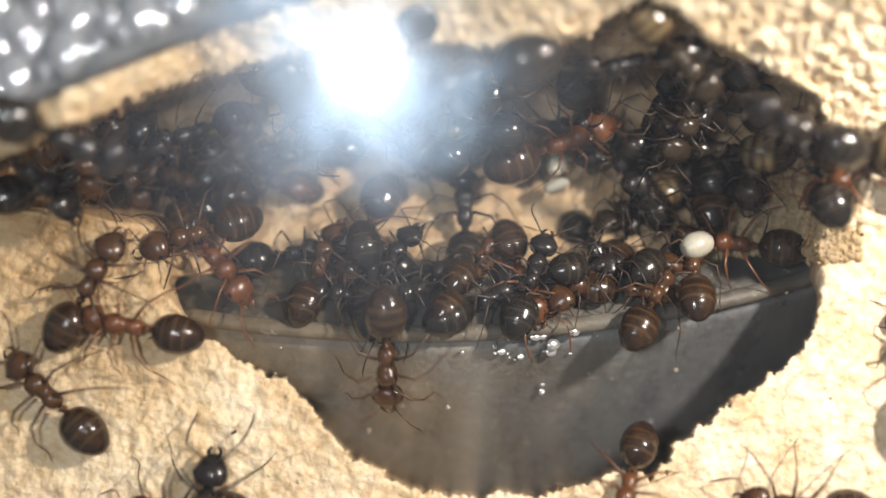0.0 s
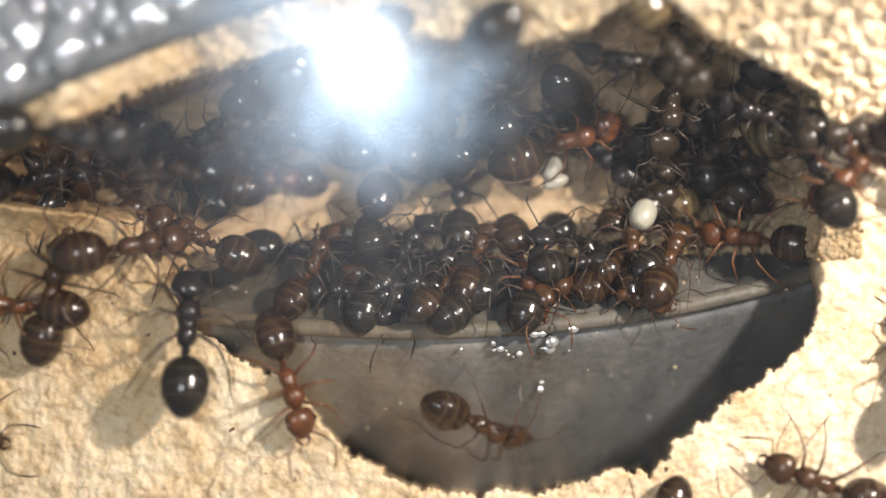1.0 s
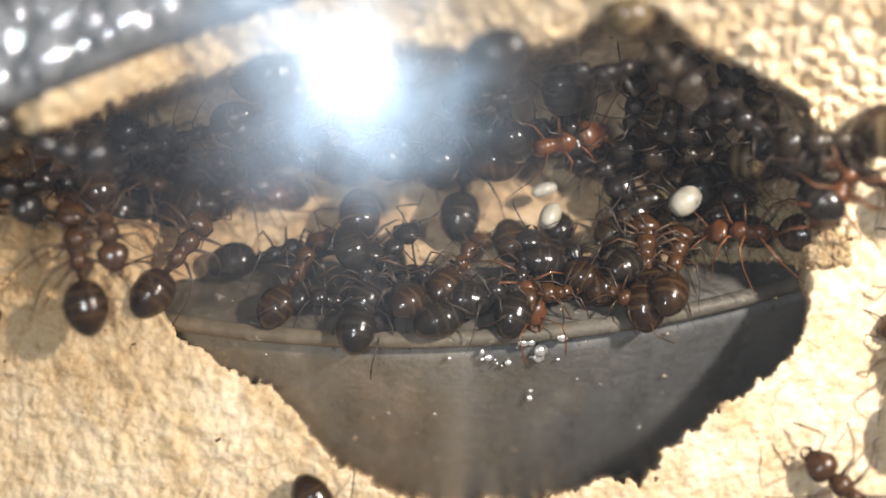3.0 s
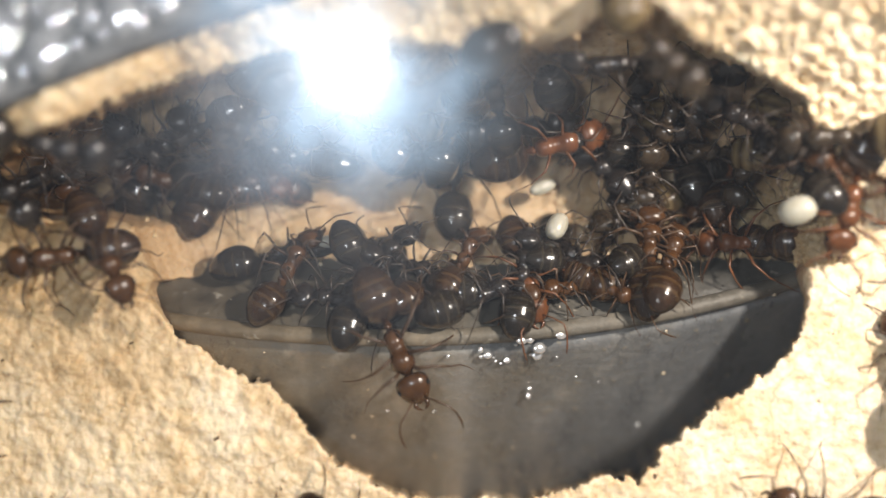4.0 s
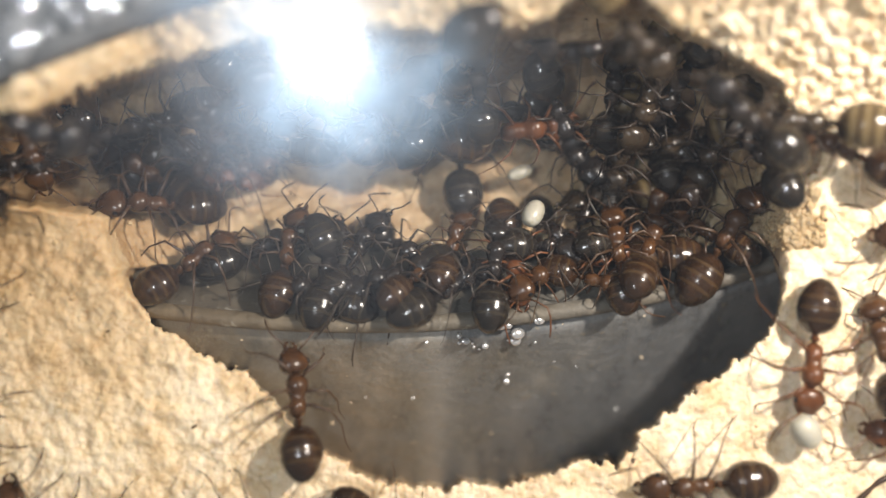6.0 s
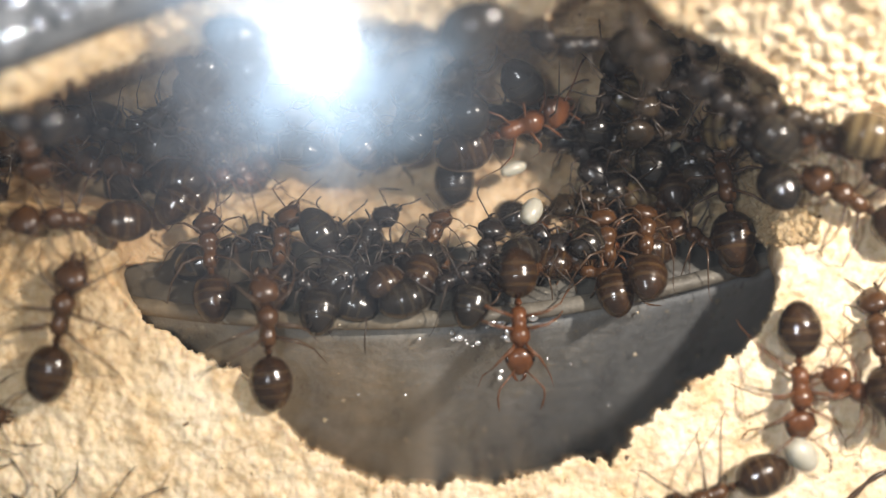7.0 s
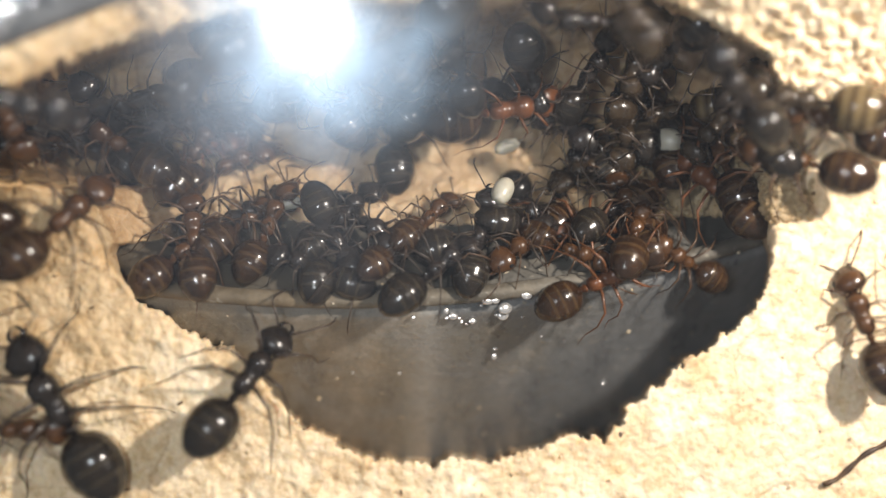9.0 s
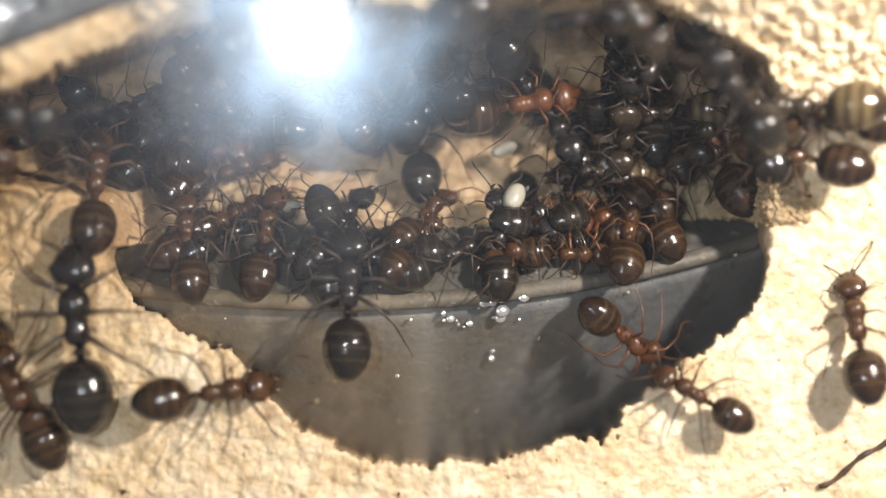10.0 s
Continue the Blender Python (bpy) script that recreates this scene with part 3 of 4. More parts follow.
def antenna_mesh(side, form, kind):
    rng = random.Random(f"antenna{side}{form}")
    s, q = rng.uniform(-.3, .4), rng.uniform(-.6, .6)
    p = [(0, 0, 0), (.45 + s * .3, .55, .35), (.85 + s, 1.1, .5), (1.35 + s, 1.2 + q * .4, .1), (1.9 + s, 1.15 + q * .8, -.45), (2.3 + s, 1.05 + q, -.85)]
    return finish(tube([(x, y * side, z) for x, y, z in p], [.05, .052, .05, .055, .065, .035], 6), "antenna", LIMB[kind])


def child(name, me, parent, at=(0, 0, 0), label=""):
    ob = new(name, me)
    ob.parent = parent
    ob.location = [v * MM for v in at]
    if label:
        ob["label"] = label
    return ob


ANT_LABELS = {"black": "glossy black worker ant with thin spread legs", "olive": "dark brown worker ant with a pale olive banded abdomen", "brown": "dark brown glossy worker ant with a banded abdomen",
              "red": "reddish brown worker ant with a dark banded abdomen"}
ALL_ANTS = []


def make_ant(kind, size, form=None):
    form = len(ALL_ANTS) % 5 if form is None else form
    ant = new("ant")
    ant.empty_display_size = 0.002
    head_kind = "red" if kind == "red" else kind
    child("thorax", cached(("thorax", kind), lambda: finish(loft(smooth_stations(THORAX), 14), "thorax", SKIN[kind])), ant)
    child("petiole", cached(("petiole", kind), lambda: finish(loft(smooth_stations(PETIOLE), 10), "petiole", SKIN[kind])), ant)
    child("abdomen", cached(("abdomen", kind), lambda: finish(loft(gaster_stations(), 20), "abdomen", ABDOMEN[kind])), ant, label="dark glossy abdomen with pale bands")
    head = child("head", cached(("head", kind), lambda: finish(loft(smooth_stations(HEAD), 16), "head", SKIN[head_kind])), ant)
    for side in (1, -1):
        child("eye", cached(("eye",), lambda: finish(loft(smooth_stations([(-.2, 0, .03, .03), (-.12, 0, .12, .12), (0, 0, .15, .15), (.12, 0, .12, .12), (.2, 0, .03, .03)], 2), 10), "eye", EYE_SKIN)), head, (1.95, .80 * side, 1.72))
        child("mandible", cached(("mandible", side, kind), lambda: finish(tube([(0, 0, 0), (.25, .1 * side, 0), (.45, 0, -.05), (.6, -.2 * side, -.08)], [.12, .13, .09, .03], 6), "mandible", SKIN[kind])), head, (2.75, .25 * side, 1.2))
        child("antenna", cached(("antenna", side, form, kind), lambda: antenna_mesh(side, form, kind)), ant, (2.6, .3 * side, 1.6))
        for which in LEGS:
            child("leg", cached((which, side, form, kind), lambda: leg_mesh(which, side, form, kind)), ant, (LEGS[which][0], .3 * side, 1.25 + .37))
    ant.scale = (size, size, size)
    tagged(ant, ANT_LABELS[kind], "ant", "worker ants of the nest")
    ALL_ANTS.append(ant)
    return ant


BODY = 1.5                      # height of a walker's body


def stance(surface, a, b, heading, lift=0.0):
    """Pose of a walker at plan place (a, b) with its heading in degrees across the plan."""
    if surface == "pane":
        at, n = pane_at(a, b), PANE_N
    else:
        c, d = math.cos(radians(heading)), math.sin(radians(heading))
        S, Hs = [], []
        for along in (-3.6, -2.2, -0.9, 0.4, 1.7):
            for across in (-1.2, 1.2):
                S.append((1.0, along, across))
                Hs.append(support(a + along * c - across * d, b + along * d + across * c))
        here = max(Hs[4:8])
        Hs = [min(max(h, here - 3.5), here + 3.0) for h in Hs]
        k = np.linalg.lstsq(np.array(S), np.array(Hs), rcond=None)[0]
        up, roll = float(np.clip(k[1], -0.55, 0.55)), float(np.clip(k[2], -0.6, 0.6))
        base = max(h - up * q[1] - roll * q[2] for h, q in zip(Hs, S))
        mean = sum(h - up * q[1] - roll * q[2] for h, q in zip(Hs, S)) / len(Hs)
        n = (OW - (OX * c + OV * d) * up - (OV * c - OX * d) * roll).normalized()
        # the body, not the feet, stands over (a, b)
        at = spot(a, b, mean + 0.75 * (base - mean) + BODY / n.dot(OW)) - n * (BODY * MM)
    f = OX * math.cos(radians(heading)) + OV * math.sin(radians(heading))
    f = (f - OW * (f.dot(n) / OW.dot(n))).normalized()
    return axes(f, n.cross(f), n, at + n * (lift * MM))


TIPS = random.Random(17)


def place(kind, size, a, b, heading, surface="auto", lift=0.0):
    ant = make_ant(kind, size)
    tip = pose(0, 0, 0, TIPS.gauss(0, 14), TIPS.gauss(0, 12), 0)
    m = stance(surface, a, b, heading, lift) @ tip
    ant.rotation_mode = "QUATERNION"
    ant.location, ant.rotation_quaternion = m.translation, m.to_quaternion()
    return ant, surface, a, b, heading, lift, tip


# ants that run about
walker_a = make_ant("brown", 1.0)
walker_b = make_ant("brown", 1.0)
walker_c = make_ant("red", 0.95)
walker_d = make_ant("black", 1.1)
walker_e = make_ant("brown", 1.0)
walker_f = make_ant("red", 1.0)
walker_g = make_ant("brown", 1.05)
walker_h = make_ant("brown", 1.1)
walker_i = make_ant("brown", 1.0)
walker_j = make_ant("brown", 0.9)
walker_k = make_ant("red", 0.95)
walker_l = make_ant("red", 1.0)
walker_m = make_ant("brown", 1.0)
walker_n = make_ant("red", 0.95)
walker_o = make_ant("brown", 1.0)
walker_p = make_ant("red", 0.9)
walker_q = make_ant("brown", 1.05)
walker_r = make_ant("brown", 0.95)
walker_s = make_ant("black", 1.15)
walker_t = make_ant("black", 1.35)
walker_u = make_ant("brown", 1.0)
walker_v = make_ant("brown", 1.0)
walker_w = make_ant("brown", 0.8)
walker_x = make_ant("brown", 0.95)
walker_y = make_ant("brown", 0.95)
walker_z = make_ant("red", 1.0)
walker_aa = make_ant("brown", 1.1)
walker_ab = make_ant("brown", 1.0)
walker_ac = make_ant("black", 1.0)
walker_ad = make_ant("brown", 0.95)
walker_ae = make_ant("black", 1.05)
walker_af = make_ant("brown", 0.95)

# ants that stay about their places in the chamber
RESIDENTS = []
IN_FRONT = [
    (500, 468, 10, "black", 1), (600, 484, 80, "black", .95), (730, 484, 330, "black", 1), (960, 508, 200, "brown", .95),
    (700, 528, 190, "black", 1), (560, 526, 170, "black", .9), (850, 530, 20, "black", 1), (1060, 380, 60, "black", .95), (1160, 330, 200, "black", 1),
    (1210, 290, 100, "brown", 1.05), (1050, 300, 120, "black", 1), (1290, 285, 40, "red", .9), (420, 330, 0, "red", .95)]
BEHIND = [
    (400, 300, 10, "black", 1), (740, 255, 240, "black", 1), (470, 290, 175, "black", 1.1), (250, 310, 160, "black", 1),
    (1130, 430, 30, "black", .9), (1010, 450, 300, "black", .9), (1440, 262, 178, "olive", 1.05), (1490, 315, 168, "brown", 1.0), (1595, 645, 100, "brown", 1.0), (35, 330, 30, "black", 1.0),
    (115, 300, 200, "black", 1), (-30, 350, 300, "black", 1), (70, 265, 350, "black", 1.05)]
for x, y, h, kind, size in IN_FRONT + BEHIND:
    RESIDENTS.append(place(kind, size, (x - 784) / 30, (441 - y) / 30, h))
rng = random.Random(11)
spots = []
tries = 0
while len(spots) < 46 and tries < 5000:
    tries += 1
    x, y = rng.uniform(-60, 1440), rng.uniform(70, 330)
    top = (441 - (bow(UPPER, (x - 784) / 30) * 30))
    if y < top - 15 + 45 * (x > 1080) + 75 * (x < 520) or y > 330 - 60 * max(0, (x - 500) / 900) * 0.3 or (440 < x < 1010 and y > 262):
        continue
    if x < 180 and y > 360 - x * 0.1 or 560 < x < 900 and y < 110:
        continue
    if any((x - p) ** 2 + (y - q) ** 2 < 80 ** 2 for p, q in spots):
        continue
    spots.append((x, y))
ledge = []
while len(ledge) < 9 and tries < 9000:
    tries += 1
    x, y = rng.uniform(460, 1180), rng.uniform(455, 528)
    if all((x - p) ** 2 + (y - q) ** 2 > 75 ** 2 for p, q in ledge):
        ledge.append((x, y))
for x, y in ledge:
    RESIDENTS.append(place(rng.choice(["black", "black", "brown"]), rng.uniform(.75, 1.0), (x - 784) / 30, (441 - y) / 30, rng.uniform(0, 360), "auto", 0.3))
for x, y in spots:
    kind = rng.choice(["black", "black", "black", "brown", "brown"])
    if x > 700:
        kind = "olive" if rng.random() < 0.18 else "black"
    size, heading = rng.uniform(.9, 1.15), rng.uniform(0, 360)
    lift = rng.uniform(0.0, 1.6) if y > 200 else rng.uniform(0.6, 3.0)
    if x < 240 and y > 285 or 830 < x < 985 and y < 140:
        continue                     # bare plaster here
    RESIDENTS.append(place(kind, size, (x - 784) / 30, (441 - y) / 30, heading, "auto", lift))
for x, y, h, kind, size, lift in [(1134, 195, 250, "olive", 1.15, 2.2), (1228, 232, 190, "olive", 1.05, 2.4), (950, 248, 15, "red", 1.15, 3.0), (1080, 400, 200, "olive", .95, 0.6)]:
    RESIDENTS.append(place(kind, size, (x - 784) / 30, (441 - y) / 30, h, "auto", lift))

# legs are drawn in among the crowd
for resident in RESIDENTS:
    for leg in resident[0].children:
        if leg.name.startswith("leg"):
            leg.scale = (0.8, 0.68, 0.92)

# brood
def larva(a, b, heading, size, lift=1.8, fat=1.0):
    def build():
        st = [(-1.0, .5, .05, .05), (-.9, .5, .3, .28), (-.5, .5, .48, .46), (0, .52, .52, .5), (.5, .5, .45, .44), (.85, .48, .28, .28), (1.0, .46, .06, .06)]
        out = []
        for i, (x, z, ry, rz) in enumerate(smooth_stations(st, 4)):
            k = 1 - 0.05 * (i % 2)
            out.append((x, z * fat, ry * k * fat, rz * k * fat))
        return finish(loft(out, 14), "larva", LARVA)
    ob = new("larva", cached(("larva", fat), build))
    m = stance("auto", a, b, heading, lift)
    ob.matrix_world = m @ Matrix.Scale(size, 4)
    return tagged(ob, "pale cream ant larva among the workers", "larva", "brood")


for x, y, h, s in [(938, 345, 20, .9), (560, 440, 10, .8), (1215, 315, 40, .9)]:
    larva((x - 784) / 30, (441 - y) / 30, h, s)

def crumbs():
    """Loose plaster crumbs on the dish and the front."""
    rng = random.Random(21)
    verts, faces = [], []
    for i in range(420):
        a, b = rng.uniform(-27, 27), rng.uniform(-17, 3)
        at = spot(a, b, support(a, b) + (0.12 if dish_hit(a, b) is None else 0.0))
        if dish_hit(a, b) is not None and front(a, b, False) < dish_hit(a, b) and rng.random() < 0.8:
            continue
        r = rng.choice([0.05, 0.06, 0.08, 0.1, 0.16]) * (1 if b < -5 else 1.3)
        n = len(verts)
        q = Euler((rng.uniform(0, 6), rng.uniform(0, 6), rng.uniform(0, 6))).to_matrix()
        for v in ((1, 0, 0), (-1, 0, 0), (0, 1, 0), (0, -1, 0), (0, 0, 1), (0, 0, -1)):
            verts.append(at + q @ Vector([c * r * rng.uniform(.6, 1.3) for c in v]) * MM)
        for f in ((0, 2, 4), (2, 1, 4), (1, 3, 4), (3, 0, 4), (2, 0, 5), (1, 2, 5), (3, 1, 5), (0, 3, 5)):
            faces.append(tuple(n + k for k in f))
    tagged(new("crumbs", mesh_of("crumbs", verts, faces, PLASTER, False)), "loose pale plaster crumbs scattered on dish and front", "crumbs", kind="stuff")


crumbs()


def sand():
    """Loose sand heaped on the slope at one end of the hollow."""
    rng = random.Random(31)
    ico = bmesh.new()
    bmesh.ops.create_icosphere(ico, subdivisions=1, radius=1.0)
    ico.verts.ensure_lookup_table()
    pts = [v.co.copy() for v in ico.verts]
    fcs = [[v.index for v in f.verts] for f in ico.faces]
    ico.free()
    verts, faces = [], []
    for i in range(2600):
        x, y = rng.gauss(1320, 78), rng.gauss(420, 38)
        a, b = (x - 784) / 30, (441 - y) / 30
        if y < 270 or y > 470 or x > 1480:
            continue
        r = rng.uniform(0.12, 0.30)
        at = spot(a, b, front(a, b) + rng.uniform(-0.05, 0.12))
        q = Euler((rng.uniform(0, 6), rng.uniform(0, 6), rng.uniform(0, 6))).to_matrix()
        k = Vector((rng.uniform(.7, 1.3), rng.uniform(.7, 1.3), rng.uniform(.6, 1.1)))
        n = len(verts)
        verts += [at + q @ Vector((v.x * k.x, v.y * k.y, v.z * k.z)) * (r * rng.uniform(.85, 1.15) * MM) for v in pts]
        faces += [tuple(n + c for c in f) for f in fcs]
    tagged(new("sand", mesh_of("sand", verts, faces, SAND, False)), "loose brown sand grains on the slope of the hollow", "sand", kind="stuff")


sand()


def twig():
    pts, rad = [], []
    for i in range(15):
        x, y = 1500 + 11 * i, 940 - 6.2 * i + 5 * math.sin(i * 0.7) - 0.12 * i * i
        a, b = (x - 784) / 30, (441 - y) / 30
        pts.append(spot(a, b, outer(a, b) + 0.28) / MM)
        rad.append(0.16 + 0.04 * math.sin(i * 1.9))
    tagged(new("rootlet", finish(tube(pts, rad, 8), "rootlet", LIMB["brown"])), "thin dark brown rootlet lying on the plaster", "root")


twig()
carried_larva = larva(24, 4, 0, 1.1, 1.8, 1.5)
handed_larva = larva(6.7, 0.4, 60, 0.95, 1.6, 1.35)
cover_frame()
rim_drops()
viewing_glass()


# ---------------------------------------------------------------- what moves
def between(rows, t):
    for p, q in zip(rows, rows[1:]):
        if p[0] <= t <= q[0]:
            k = (t - p[0]) / (q[0] - p[0])
            turn = (q[3] - p[3] + 180) % 360 - 180
            return p[1] + (q[1] - p[1]) * k, p[2] + (q[2] - p[2]) * k, p[3] + turn * k
    return rows[-1][1:]


def swing_legs(ant, moments, pace):
    legs = [o for o in ant.children if o.name.startswith("leg")]
    for i, leg in enumerate(legs):
        x, y, z = leg.location
        rows = []
        for t in moments:
            s = math.sin(2 * math.pi * 3.1 * t + (math.pi if i % 2 else 0)) * 13 * pace(t)
            rows.append((t, Matrix.LocRotScale((x, y, z), Euler((0, 0, radians(s))), None)))
        walk(leg, rows)


def run(ant, surface, rows):
    moments = sorted({round(0.2 * i, 3) for i in range(51)} | {r[0] for r in rows})
    walk(ant, [(t, stance(surface, *between(rows, t))) for t in moments])

    def pace(t):
        a, b = between(rows, max(0, t - 0.1)), between(rows, min(10, t + 0.1))
        return min(1.0, math.hypot(a[0] - b[0], a[1] - b[1]) / 0.5)
    swing_legs(ant, [round(i * 0.1, 2) for i in range(101)], pace)


def motions():
    run(walker_a, "auto", [(0, -25.75, -8.81, 135), (0.5, -24.72, -6.87, 98), (1, -24.83, -2.51, 76), (1.5, -23.34, -0.11, 55), (2, -22.01, 1.28, 57), (2.5, -22.29, 0.23, 60), (3.2, -22.77, 0.02, 120), (4, -23.98, -0.57, 188), (4.25, -23.72, -5.35, 235), (4.5, -22.87, -9.47, 275), (5, -22.85, -7.20, 311), (5.2, -22.25, -6.22, 315), (5.7, -24.96, -4.61, 290), (6.2, -30.30, -4.64, 250), (10, -34.11, -5.81, 250)])
    run(walker_b, "auto", [(0, -22.68, -1.97, 60), (0.5, -19.95, -0.33, 20), (1, -19.61, -0.19, 10), (1.5, -18.07, 0.76, 0), (2, -16.34, 1.55, -10), (2.7, -13.42, 3.44, 20), (5, -11.67, 3.78, 30), (10, -10.44, 2.53, 20)])
    run(walker_c, "auto", [(0, -20.95, -4.86, 170), (0.5, -23.97, -5.10, 172), (1, -27.82, -3.89, 175), (1.5, -31.88, -3.55, 178), (10, -34.09, -5.15, 178)])
    run(walker_d, "auto", [(0, -15.79, -15.88, 82), (0.5, -16.34, -9.80, 76), (1, -16.87, -4.85, 94), (1.5, -18.98, -0.60, 110), (2, -19.57, 1.36, 100), (2.5, -19.60, 3.11, 80), (3.2, -18.07, 5.74, 60), (5, -15.98, 6.27, 50), (10, -14.34, 5.02, 50)])
    run(walker_e, "auto", [(0, -17.03, 0.43, 200), (1.5, -16.54, 0.59, 130), (2, -17.35, -0.32, 80), (2.5, -18.39, -3.12, 70), (3.2, -15.36, 1.38, 60), (4, -13.90, 4.65, 70), (10, -12.39, 3.86, 60)])
    run(walker_f, "auto", [(0, -14.98, -1.26, 310), (0.5, -13.12, -5.21, 288), (1, -10.58, -8.88, 290), (1.5, -6.48, -13.03, 316), (2, -5.60, -14.14, 320), (2.5, -1.60, -18.63, 320), (4, 3.17, -23.73, 320), (10, 5.23, -26.15, 320)])
    run(walker_g, "auto", [(0, -4.92, -7.31, 270), (0.5, -1.92, -11.45, 308), (1, 1.36, -11.06, 335), (1.5, 8.16, -11.40, 10), (1.8, 11.43, -6.93, 68), (2, 11.99, -4.86, 82), (2.5, 10.95, -0.31, 87), (4, 11.49, 0.31, 82), (4.5, 11.07, 0.70, 92), (5, 11.22, 0.60, 94), (6.5, 14.09, 2.06, 60), (10, 15.08, 2.67, 40)])
    run(walker_h, "auto", [(0, -6.47, 0.13, 250), (3, -5.64, -0.93, 275), (3.8, -3.87, -5.36, 285), (4.1, -2.97, -6.70, 298), (4.5, -1.07, -9.13, 318), (5, 7.30, -8.63, -0), (5.2, 11.06, -6.69, 25), (5.8, 17.72, -0.78, 40), (6.5, 17.77, 2.71, 90), (10, 17.42, 3.98, 110)])
    run(walker_i, "auto", [(0, -9.12, -22.61, 110), (5, -7.39, -17.57, 110), (5.7, -8.05, -11.35, 100), (6.3, -8.15, -7.45, 96), (6.5, -8.38, -6.31, 96), (7, -9.36, -5.49, 94), (7.5, -10.41, -1.32, 80), (8, -8.99, -0.51, 50), (10, -9.82, 0.22, 20)])
    run(walker_j, "auto", [(0, -6.40, -22.58, 140), (4.5, -4.80, -18.63, 150), (4.7, -6.77, -14.87, 190), (4.85, -8.07, -13.05, 260), (5, -8.71, -12.15, 322), (5.2, -7.29, -13.60, 322), (5.7, -2.41, -17.73, 320), (10, -1.50, -26.03, 320)])
    run(walker_k, "auto", [(0, 3.34, -2.20, 290), (6.5, 4.88, -1.73, 280), (6.9, 5.35, -5.04, 272), (7.05, 5.53, -6.16, 270), (7.25, 6.32, -5.50, 180), (7.5, 7.33, -3.19, 94), (8, 7.57, -2.44, 85), (8.5, 10.17, -3.24, 22), (9, 11.03, -4.17, 26), (9.5, 11.65, -5.66, 329), (10, 12.71, -7.82, 325)])
    run(walker_l, "auto", [(0, 22.37, 4.24, 220), (3.5, 22.75, 3.73, 250), (4.5, 23.70, 1.03, 268), (5, 24.30, -5.92, 256), (5.2, 23.42, -7.98, 258), (6.3, 22.08, -7.97, 265), (6.5, 21.86, -9.71, 265), (7, 22.09, -9.53, 270), (7.5, 21.95, -9.55, 272), (7.8, 22.96, -7.39, 225), (8, 21.83, -5.88, 186), (8.3, 21.23, -3.88, 155), (8.5, 19.26, -1.81, 146), (9, 16.95, 1.57, 130), (9.5, 14.69, 1.15, 169), (10, 11.39, -0.46, 190)])
    run(walker_m, "auto", [(0, 30.66, -0.75, 180), (6, 29.23, -0.21, 180), (6.3, 25.38, 1.06, 178), (6.6, 25.51, 0.46, 170), (7, 24.90, 1.82, 150), (7.5, 21.99, 2.89, 154), (8, 21.97, 2.98, 157), (9, 21.56, 2.80, 162), (10, 21.61, 3.22, 165)])
    run(walker_n, "auto", [(0, 15.40, 0.20, 175), (1, 16.09, 0.33, 172), (2.5, 17.54, 1.55, 178), (4, 16.48, 0.31, 182), (4.5, 16.87, 0.03, 183), (5, 15.12, -0.91, 182), (5.8, 12.37, -1.10, 180), (6.5, 9.73, -1.59, 180), (7, 10.18, -0.95, 178), (8, 10.91, -1.46, 180), (10, 9.05, -0.94, 175)])
    run(walker_o, "auto", [(0, 19.13, -15.39, 175), (1, 20.49, -14.04, 160), (2, 23.05, -12.98, 150), (2.5, 23.74, -13.44, 120), (4, 21.46, -15.33, 170), (4.5, 19.53, -14.80, 180), (5, 17.64, -14.93, 180), (6.5, 14.04, -15.09, 185), (7, 16.52, -15.86, 200), (7.5, 21.25, -19.50, 230), (10, 25.62, -28.24, 230)])
    run(walker_p, "auto", [(0, 9.43, -14.64, 250), (0.5, 10.20, -16.66, 250), (2, 13.09, -21.96, 250), (5.5, 30.97, -13.45, 170), (6.3, 26.73, -11.70, 165), (6.6, 26.36, -10.95, 160), (7, 25.93, -9.89, 150), (7.5, 26.77, -9.08, 130), (8, 27.75, -7.44, 110), (9, 29.36, -6.62, 80), (10, 32.30, -4.50, 60)])
    run(walker_q, "auto", [(0, -27.96, -24.54, 90), (6, -25.08, -17.64, 90), (6.5, -23.78, -12.03, 95), (7, -21.22, -4.66, 76), (7.5, -19.60, -1.37, 56), (8, -19.51, -1.27, 62), (8.5, -20.04, -1.17, 75), (9, -20.27, -0.12, 45), (9.5, -18.87, 2.62, 91), (10, -18.63, 2.43, 95)])
    run(walker_r, "auto", [(0, -36.99, -10.60, 0), (7, -27.60, -10.84, -0), (7.5, -25.33, -11.65, -10), (8, -19.99, -10.90, 5), (8.3, -17.56, -7.93, 50), (8.5, -15.85, -5.06, 50), (9, -13.27, -1.89, 40), (10, -11.81, -0.75, 30)])
    run(walker_s, "auto", [(0, -23.14, -24.48, 30), (7.7, -19.82, -18.04, 20), (8.1, -13.76, -13.64, 20), (8.3, -12.08, -11.58, 36), (8.5, -11.13, -10.35, 45), (9, -9.87, -9.55, 53), (9.5, -7.01, -5.60, 71), (10, -4.00, -4.14, 88)])
    run(walker_t, "auto", [(0, -26.24, -24.52, 120), (8, -21.76, -18.69, 120), (8.5, -21.83, -14.06, 120), (9, -21.48, -10.74, 120), (9.5, -20.77, -9.42, 111), (10, -19.77, -5.80, 93)])
    run(walker_u, "auto", [(0, -36.98, -11.28, 0), (8.8, -27.89, -12.59, -0), (9.1, -21.02, -12.78, -0), (9.5, -13.09, -13.20, 355), (10, -11.40, -10.45, 5)])
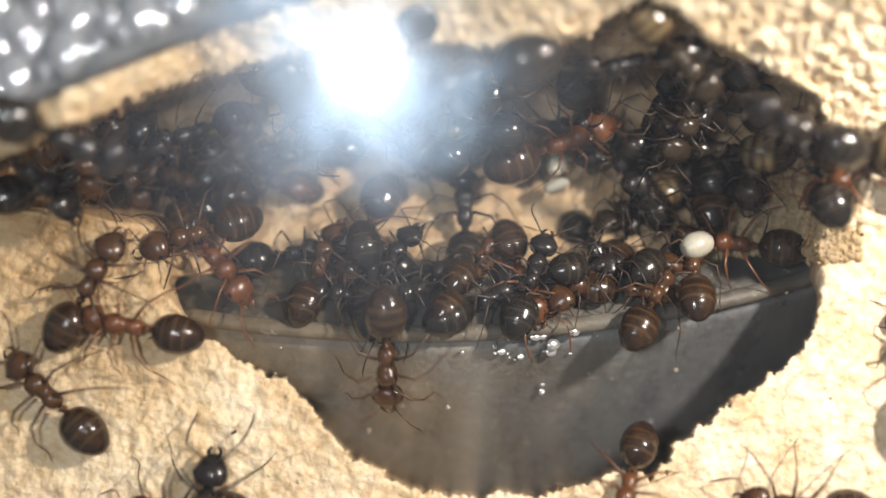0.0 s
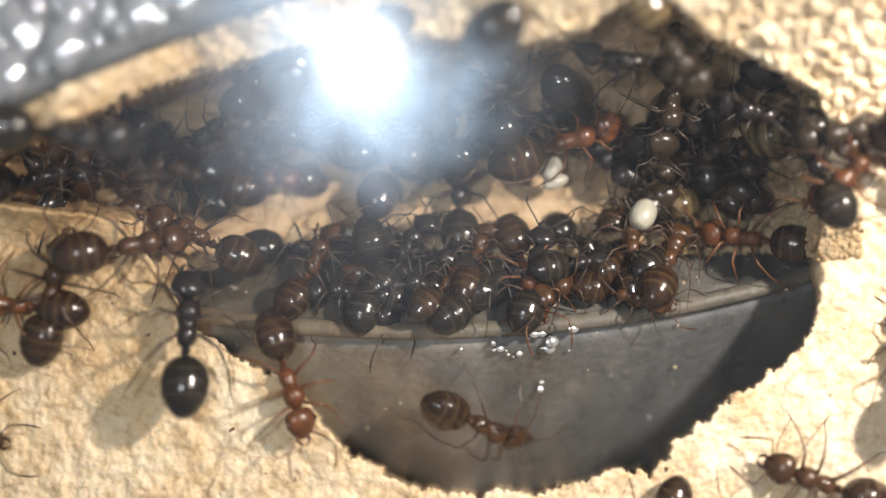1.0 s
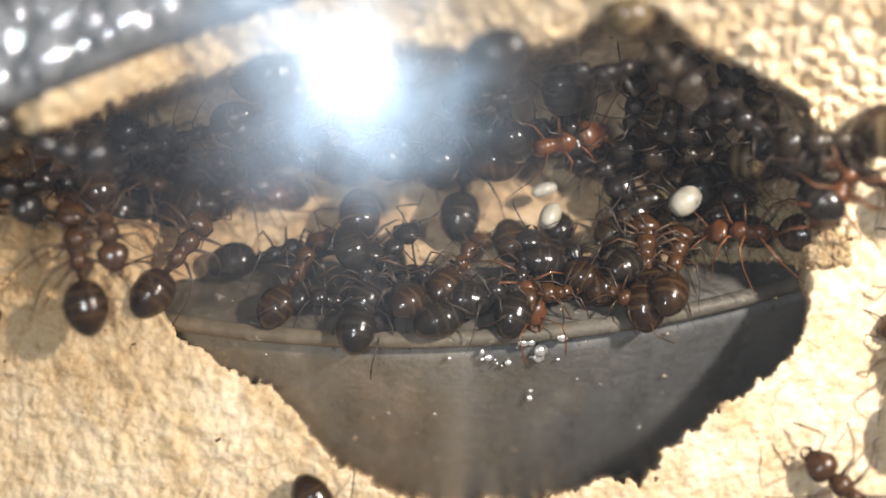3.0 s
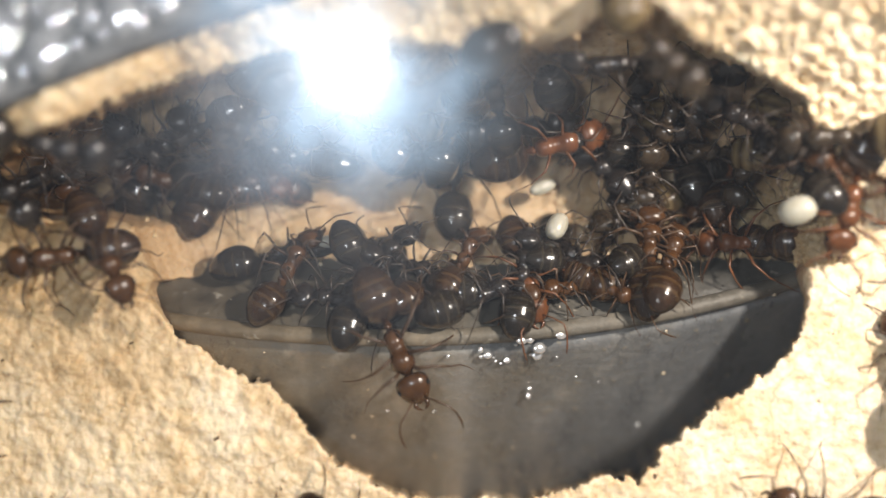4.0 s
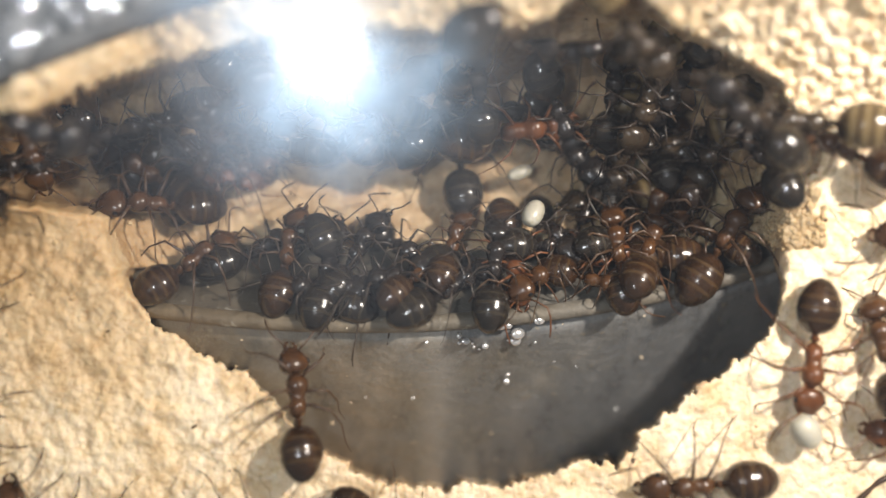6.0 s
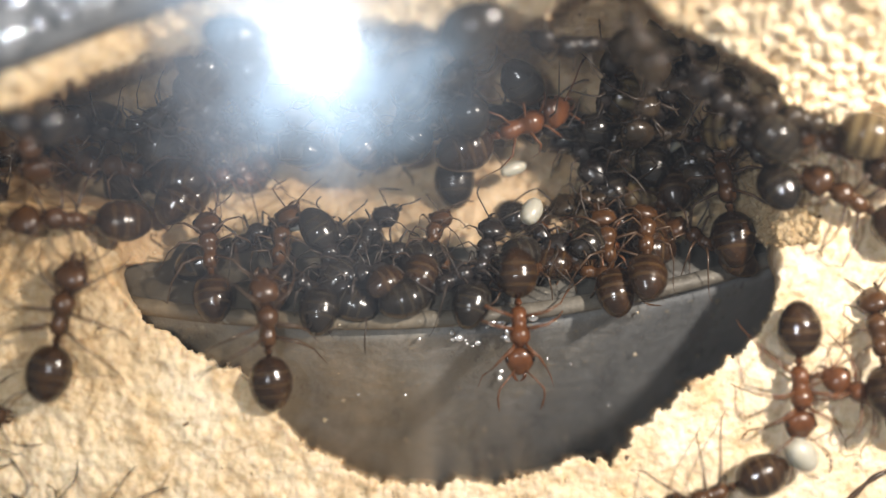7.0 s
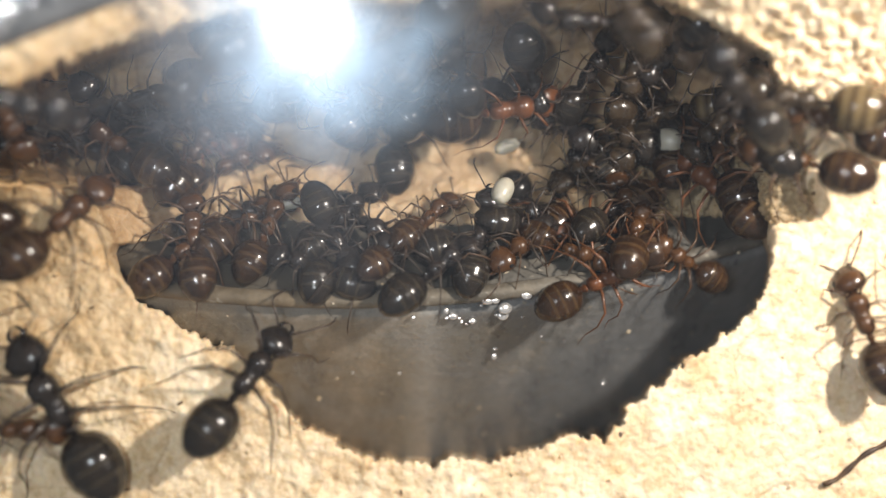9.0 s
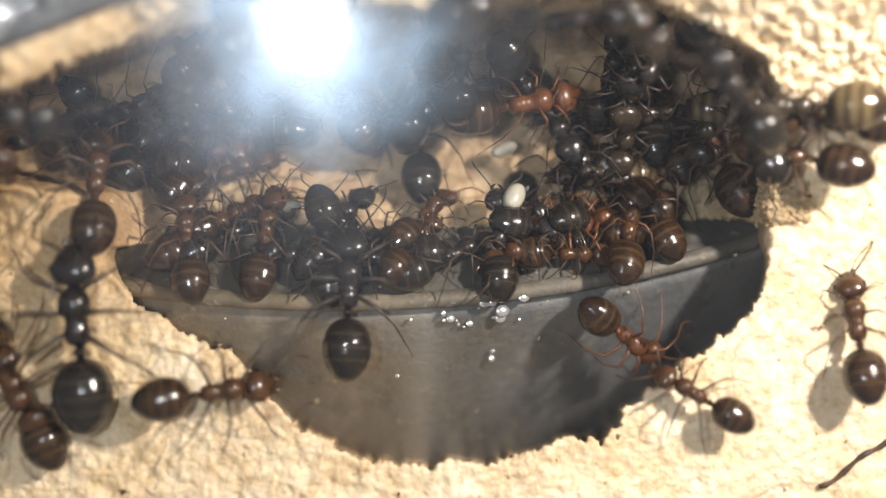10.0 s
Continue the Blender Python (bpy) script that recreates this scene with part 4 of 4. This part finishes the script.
    run(walker_v, "auto", [(0, -36.99, -9.22, 100), (9, -28.53, -11.32, 100), (9.5, -24.24, -10.54, 109), (10, -23.47, -10.23, 115)])
    run(walker_w, "auto", [(0, 14.37, 4.56, 150), (8.8, 16.56, -1.74, 150), (9.3, 13.95, -5.06, 149), (9.6, 14.84, -7.71, 149), (9.8, 15.54, -9.72, 149), (10, 16.14, -10.72, 150)])
    run(walker_x, "auto", [(0, -35.25, -11.27, 350), (1.2, -30.04, -11.92, 350), (1.5, -25.68, -12.61, 352), (1.8, -19.74, -13.06, 5), (2, -15.76, -12.06, 18), (2.2, -12.47, -12.06, 350), (2.6, -6.97, -17.33, 300), (10, -4.85, -25.97, 300)])
    run(walker_y, "auto", [(0, -18.01, -16.07, 180), (0.4, -21.30, -17.65, 190), (1.5, -24.28, -20.81, 200), (10, -21.49, -25.67, 200)])
    run(walker_z, "auto", [(0, -0.96, -27.59, 110), (6.9, 0.05, -24.75, 110), (7.3, -3.38, -17.87, 110), (7.5, -6.06, -13.49, 112), (7.7, -4.92, -19.89, 110), (7.9, -3.59, -25.66, 110), (10, -3.55, -29.40, 110)])
    run(walker_aa, "auto", [(0, -36.99, -6.48, 0), (8.9, -30.39, -7.96, -0), (9.3, -23.19, -7.30, 4), (9.5, -22.05, -7.91, -1), (9.8, -22.51, -9.24, -31), (10, -23.47, -10.23, -60)])
    run(walker_ab, "auto", [(0, -17.04, 4.85, 175), (5.5, -14.73, 3.37, 178), (6.3, -18.13, 0.93, 180), (6.5, -18.79, 0.90, 180), (7, -21.23, 0.69, 180), (7.5, -25.14, -0.42, 180), (10, -30.73, -0.59, 180)])
    run(walker_ac, "auto", [(0, -21.43, -22.76, 10), (4.9, -20.08, -19.11, 10), (5.15, -18.31, -13.90, 40), (5.7, -11.74, -15.34, 20), (6.3, -8.83, -19.48, -0), (10, -8.20, -25.91, -0)])
    run(walker_ad, "auto", [(0, 11.38, -2.33, 58), (0.5, 10.79, -1.47, 86), (1, 9.69, 0.31, 90), (1.5, 10.04, 0.54, 95), (2.5, 11.37, 0.53, 90), (4, 11.16, 0.64, 95), (5, 10.96, -0.24, 92), (7, 10.69, -0.78, 95), (10, 13.07, 0.69, 120)])
    run(walker_ae, "auto", [(0, -0.32, 2.34, 92), (0.5, -0.9, 3.28, 92), (1, -0.58, 3.37, 92), (1.5, -0.15, 5.2, 92), (2, 0.71, 3.31, 10), (2.5, 0.83, 5.01, 80), (4, -0.01, 4.81, 88), (5, 0.37, 4.93, 95), (6.5, 2.08, 5.61, 95), (7, 1.57, 6.06, 92), (7.5, 0.53, 5.89, 92), (8, -0.03, 5.56, 92), (8.5, -0.66, 5.61, 90), (9, -1.51, 5.43, 92), (9.5, -1.91, 5.6, 92), (10, 0.29, 4.93, 90)])
    run(walker_af, "auto", [(0, -20.5, 4.2, 290), (2.5, -20.9, 2.2, 290), (4, -20.61, -0.7, 300), (4.5, -17.8, -0.63, 322), (5, -16.34, -1.2, 335), (5.7, -14.2, -1.2, 20), (6.5, -12.92, -1.2, 60), (7, -12.7, -1.0, 100), (10, -13.47, -1.0, 100)])
    # two larvae are handed about; the larger one is carried off over the plaster
    walk(handed_larva, [(t, stance("auto", a, b, 60, 2.2)) for t, a, b in ((0, 5.16, 4.2), (0.5, 4.91, 3.64), (1, 4.89, 3.65), (1.5, 5.06, 3.21), (2, 4.74, 3.0), (2.5, 5.19, 2.18), (4, 6.0, 0.6), (4.5, 6.7, 0.6), (5, 6.23, 0.2), (6.5, 5.89, 0.6), (7, 6.19, 0.4), (7.5, 5.32, 1.08), (8, 4.93, 1.57), (8.5, 4.6, 0.9), (9, 4.9, 0.3), (10, 5.72, 0.1))])
    rows = [(t, stance("auto", a, b, h, 2.0)) for t, a, b, h in ((0, 13.25, -0.6, 20), (0.5, 12.28, -0.19, 30), (1, 10.25, 0.98, 60), (1.5, 10.17, 1.55, 80), (2, 11.28, 2.36, 80), (2.5, 11.37, 2.53, 60), (4, 20.55, 2.1, 20), (4.5, 21.0, 2.17, 20), (5, 21.85, 0.92, 10), (5.2, 23.74, 0.3, 0))]
    carrier = [(5.2, 23.42, -7.98, 258), (6.3, 22.08, -7.97, 265), (6.5, 21.86, -9.71, 265), (7, 22.09, -9.53, 270), (7.5, 21.95, -9.55, 272), (7.8, 22.96, -7.39, 225), (8, 21.83, -5.88, 186), (8.3, 21.23, -3.88, 155), (8.5, 19.26, -1.81, 146), (9, 16.95, 1.57, 130), (9.5, 14.69, 1.15, 169), (10, 11.39, -0.46, 190)]
    rows += [(t, stance("auto", *between(carrier, t)) @ pose(3.7 * MM, 0, 0.75 * MM, 0, 8, 40)) for t in (6.0, 6.3, 6.5, 6.8, 7, 7.25, 7.5, 7.65, 7.8, 7.9, 8, 8.15, 8.3, 8.5, 8.75, 9, 9.25, 9.5, 9.75, 10)]
    walk(carried_larva, rows)
    rng = random.Random(3)
    for ant, surface, a, b, h, lift, tip in RESIDENTS:
        rows, x, y, g = [], a, b, h
        for t in (0, 1.2, 2.4, 3.6, 4.5, 5.6, 6.8, 8.0, 9.0, 10):
            if t != 4.5:
                x, y, g = a + rng.uniform(-.7, .7), b + rng.uniform(-.35, .35), h + rng.uniform(-16, 16)
            else:
                x, y, g = a, b, h
            rows.append((t, stance(surface, x, y, g, lift) @ tip))
        walk(ant, rows)


motions()
